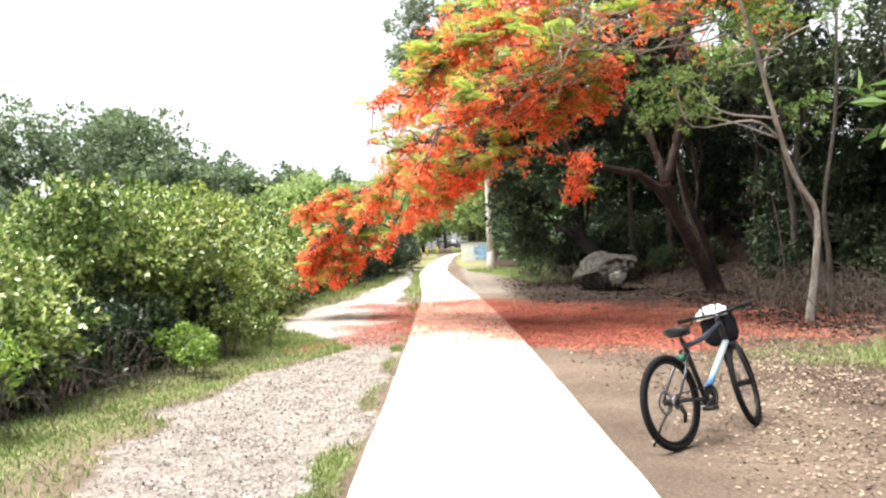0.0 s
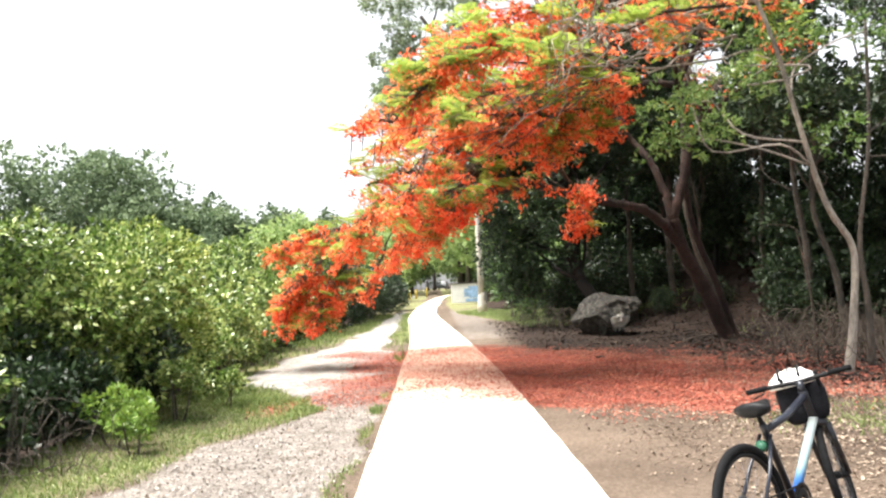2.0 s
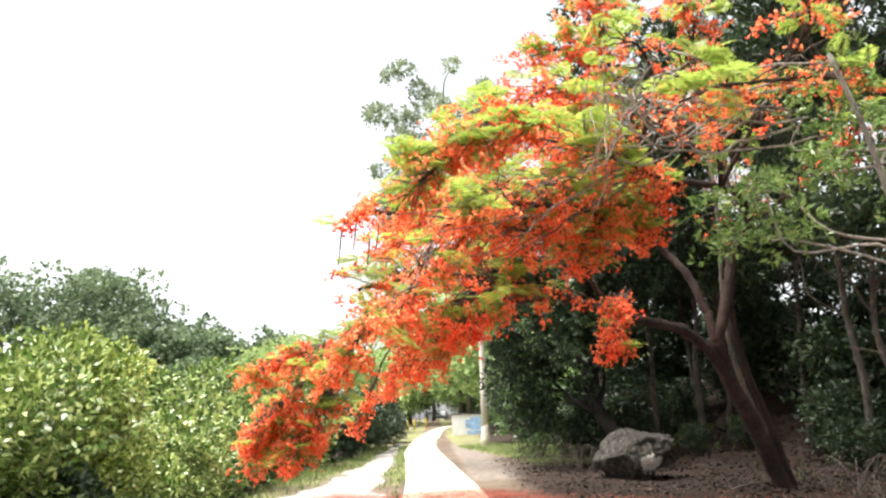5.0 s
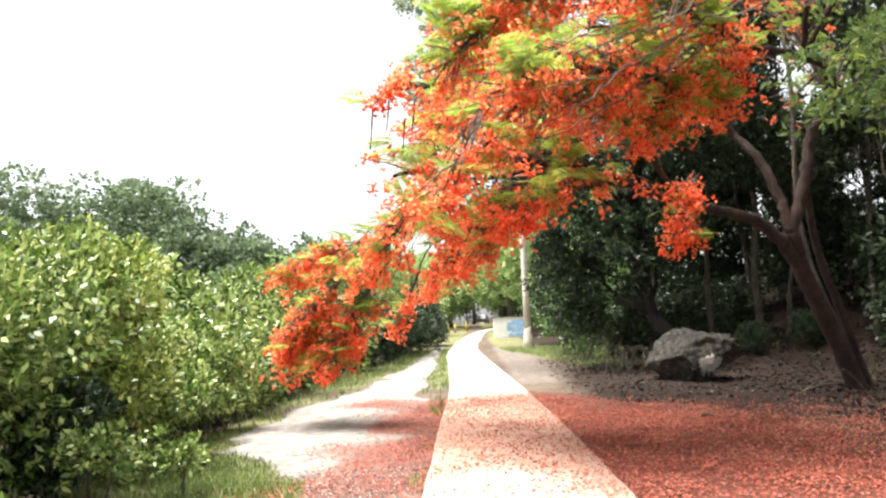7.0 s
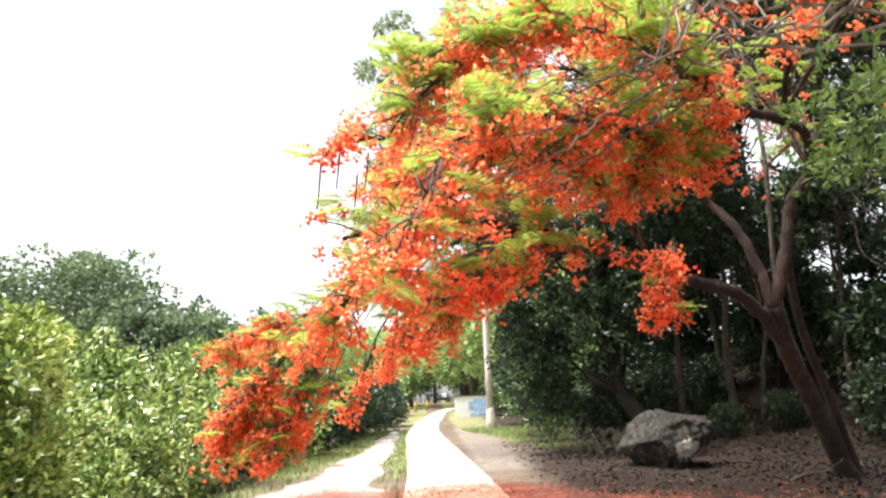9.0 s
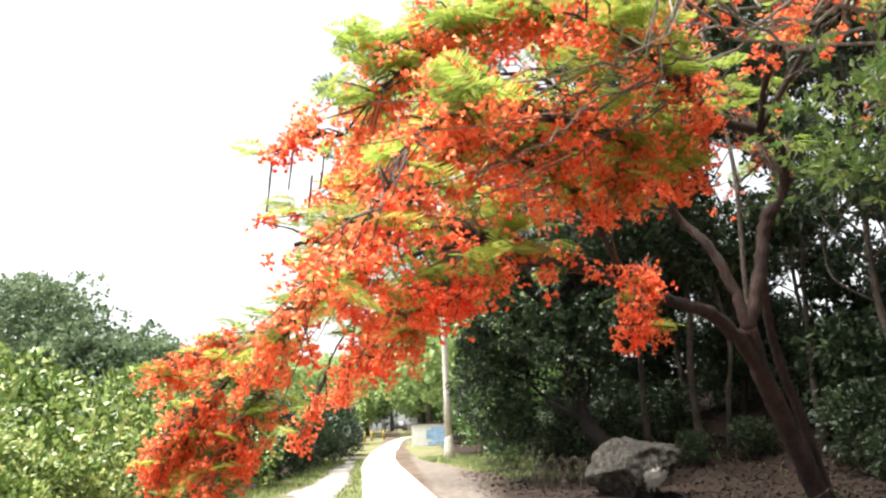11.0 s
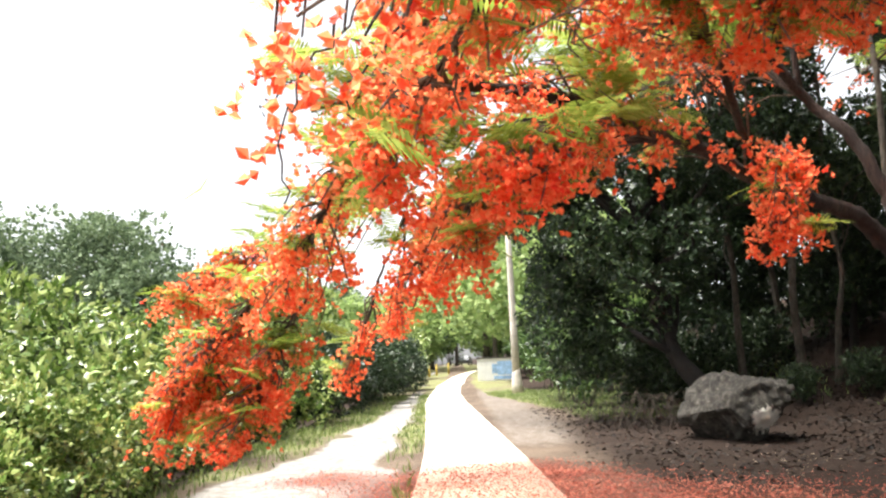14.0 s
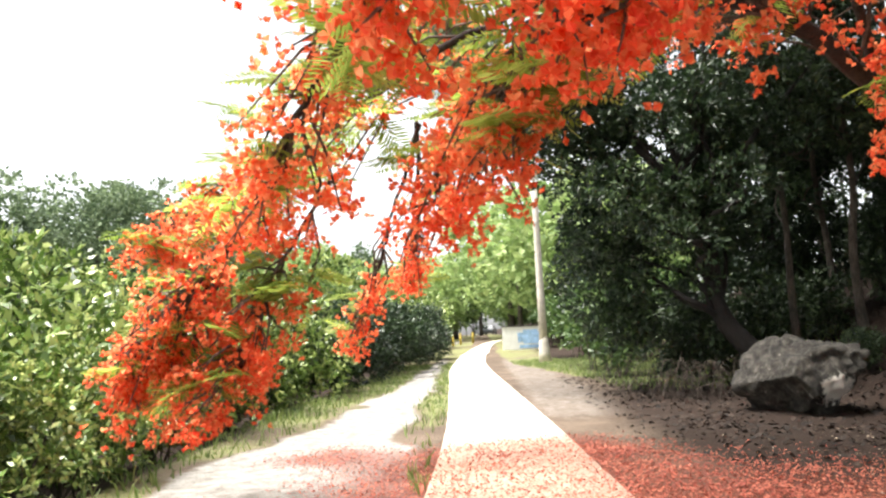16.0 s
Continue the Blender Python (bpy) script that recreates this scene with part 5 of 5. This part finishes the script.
# ---- brushwood, litter, petals, grass ----
def brushwood(x, y, spread, count, label, k=1.0, bark=None):
    ob = thing("brushwood", pose(x, y, float(ground_z(x, y))), label, "brushwood", "dry brushwood at the wood's edge")
    for _ in range(count):
        a, ln = rng.uniform(0, 2 * np.pi), rng.uniform(0.6, 1.9) * k
        p = np.array([rng.normal() * spread, rng.normal() * spread * 0.6, -0.03])
        d = np.array([math.cos(a), math.sin(a), 0.0])
        h = rng.uniform(0.15, 0.95) * (k + 1) / 2
        end = p + d * ln + np.array([0, 0, rng.uniform(0.0, h)])
        b = Builder()
        tube(b, spline([p, p + d * ln * 0.35 + np.array([0, 0, h]) + rng.normal(size=3) * 0.08, p + d * ln * 0.75 + np.array([0, 0, h * 0.9]) + rng.normal(size=3) * 0.1, end], 4), rng.uniform(0.006, 0.015) * (k + 0.2) / 1.2, 0.003, 5, 0.1)
        part("cane", b, bark or M_TWIG, ob)
    return ob


DRY = "tangle of dry arching canes and fallen twigs on leaf mould"
brushwood(7.5, 16.2, 0.9, 75, DRY, 0.8)
brushwood(6.9, 14.5, 0.8, 55, DRY, 0.7)
brushwood(8.8, 14.2, 1.0, 75, DRY, 0.8)
brushwood(8.4, 18.0, 0.8, 40, DRY, 0.75)
brushwood(7.2, 12.4, 0.8, 40, DRY, 0.6)
brushwood(-4.15, 6.7, 0.25, 40, "dry grey twigs among the mangrove seedlings", 0.36, M_BARK)
brushwood(-3.85, 9.1, 0.3, 45, "dry grey twigs under the mangroves", 0.36, M_BARK)
brushwood(-3.95, 7.9, 0.25, 35, "dry grey twigs under the mangroves", 0.36, M_BARK)
brushwood(4.0, 27.0, 0.6, 70, "dry canes under the dark shade tree", 0.55)
sap = thing("dead_sapling", pose(6.1, 15.2, 0), "bent leafless dry sapling standing in the brushwood", "sapling")
sapb = Builder()
tube(sapb, spline([(0.35, 0, -0.05), (0.30, 0, 1.0), (0.15, 0, 2.05), (0.05, 0, 2.25), (-0.35, 0, 2.32)], 5), 0.02, 0.008, 6, 0.08)
part("stem", sapb, M_TWIG, sap)
log = Builder()
tube(log, spline([(5.6, 19.9, 0.03), (6.0, 20.2, 0.09), (6.5, 20.35, 0.12)], 4), 0.03, 0.018, 6, 0.1)
tagged(part("fallen_branch", log, M_TWIG), "fallen dead branch lying by the flame tree's foot", "branch")
chip = Builder()
tube(chip, spline([(3.1, 17.25, 0.025), (3.16, 17.15, 0.045), (3.2, 17.05, 0.03)], 3), 0.025, 0.014, 6, 0.1)
tagged(part("fallen_pod", chip, M_POD), "short dark fallen seed pod on the red petals", "seed pod")


def flat_pieces(count, box, density, length, width, material, name, label, tilt=0.35, seed=1):
    """Many small dry pieces that lie on the ground."""
    g = np.random.default_rng(seed)
    x, y = g.uniform(box[0], box[1], count * 6), g.uniform(box[2], box[3], count * 6)
    keep = g.random(len(x)) < density(x, y)
    x, y = x[keep][:count], y[keep][:count]
    n = len(x)
    a = g.uniform(0, 2 * np.pi, n)
    way = np.stack([np.cos(a), np.sin(a), g.normal(0, tilt * 0.5, n)], -1)
    side = np.stack([-np.sin(a), np.cos(a), g.normal(0, tilt, n)], -1)
    L, W = (length * g.uniform(0.6, 1.4, n))[:, None], (width * g.uniform(0.6, 1.4, n))[:, None]
    base = np.stack([x, y, surface_z(x, y) + g.uniform(0.006, 0.016, n)], -1)
    up = np.array([0, 0, 1.0]) * L * g.uniform(0.0, 0.25, n)[:, None]
    v = np.stack([base - way * L / 2, base + side * W / 2 + up, base + way * L / 2, base - side * W / 2 + up * 0.6], 1)
    b = Builder().add(v, np.arange(4 * n).reshape(n, 4))
    return tagged(part(name, b, material, smooth=False), label, name.replace("_", " "), kind="stuff")


def litter_density(x, y):
    d = smooth01((x - 1.25) / 1.2) * smooth01((24 - y) / 4) * (0.25 + 0.9 * value_noise(x, y, 0.8, 21)) * (0.4 + 0.6 * smooth01((x - 2.0) / 2.0))
    on = np.abs(x - path_center(y)) < path_half(y) + 0.03
    d = d * (1 - 0.9 * petal_cover(x, y)) * (1 - 0.95 * smooth01((y - 15) / 3)) * (1 - 0.85 * smooth01((x - 4.4) / 1.5) * smooth01((y - 11.5) / 2))
    return np.where(on, 0, np.clip(d, 0, 1)) + 0.05 * ((x < -0.7) & (x > -3.2) & (y < 14))


def path_petals(x, y):
    on = np.abs(x - path_center(y)) < path_half(y)
    return np.clip(petal_cover(x, y), 0, 1) * np.where(on, 0.42, np.where(x < 0, 0.5, 0.9)) * (0.45 + 0.8 * value_noise(x, y, 0.5, 31))


flat_pieces(66000, (-3.3, 12, 2.5, 22), litter_density, 0.034, 0.022, M_LITTER, "leaf_litter", "dry brown fallen leaves scattered over bare earth", 0.4, 41)
# Mould leaves, their dark tone partly painted tree shade.
flat_pieces(28000, (1.4, 15, 11, 35), lambda x, y: 0.85 * np.maximum(smooth01((x - 4.6) / 1.6), 0.5 * smooth01((x - 1.6) / 1.5) * smooth01((y - 18.5) / 3)) * (0.25 + 0.75 * value_noise(x, y, 0.7, 61)), 0.09, 0.05, M_MOULDSHADE, "leaf_mould", "dry leaves under the woodland trees, shade painted into their dark brown", 0.5, 42)
flat_pieces(72000, (-3, 9.5, 9.4, 23.4), path_petals, 0.028, 0.022, M_PETAL, "fallen_petals", "fallen orange-red petals strewn over path and earth", 0.35, 43)


flat_pieces(15000, (-3.4, -0.6, 2.6, 14), lambda x, y: 0.7 * sand_cover(x, y) * (0.3 + 0.9 * value_noise(x, y, 0.4, 71)), 0.020, 0.017, M_GRAVEL, "track_gravel", "fine mixed gravel trodden into the sandy track", 0.5, 44)


def build_grass():
    g = np.random.default_rng(51)
    b = Builder()
    for count, box, size, wide in ((66000, (-4.6, 9.5, 3.0, 18), 0.055, 0.007), (16000, (-4.4, 9, 18, 50), 0.12, 0.012), (9000, (-1.9, -0.6, 3.5, 13), 0.06, 0.006)):
        x, y = g.uniform(box[0], box[1], count * 7), g.uniform(box[2], box[3], count * 7)
        keep = g.random(len(x)) < np.clip(grass_cover(x, y) - 0.12, 0, 1) ** 1.1
        keep &= np.abs(x - path_center(y)) > path_half(y) + 0.01
        x, y = x[keep][:count], y[keep][:count]
        n = len(x)
        root = np.stack([x, y, ground_z(x, y) - 0.01], -1)
        a = g.uniform(0, 2 * np.pi, n)
        side = np.stack([np.cos(a), np.sin(a), 0 * a], -1) * wide
        h = size * g.uniform(0.4, 1.5, n) * (0.6 + 0.9 * value_noise(x, y, 1.3, 52))
        bend = g.normal(size=(n, 3)) * np.array([1, 1, 0]) * h[:, None] * 0.45
        mid = root + bend * 0.35 + np.array([0, 0, 1.0]) * h[:, None] * 0.62
        tip = root + bend + np.array([0, 0, 1.0]) * h[:, None]
        v = np.stack([root - side, root + side, mid + side * 0.7, tip, mid - side * 0.7], 1)
        k = np.arange(n)[:, None] * 5
        b.add(v, k + np.array([[0, 1, 2, 4]]), k + np.array([[4, 2, 3]]))
    tagged(part("grass", b, M_GRASS, smooth=False), "uneven green and straw-coloured grass along the verges", "grass", kind="stuff")


build_grass()
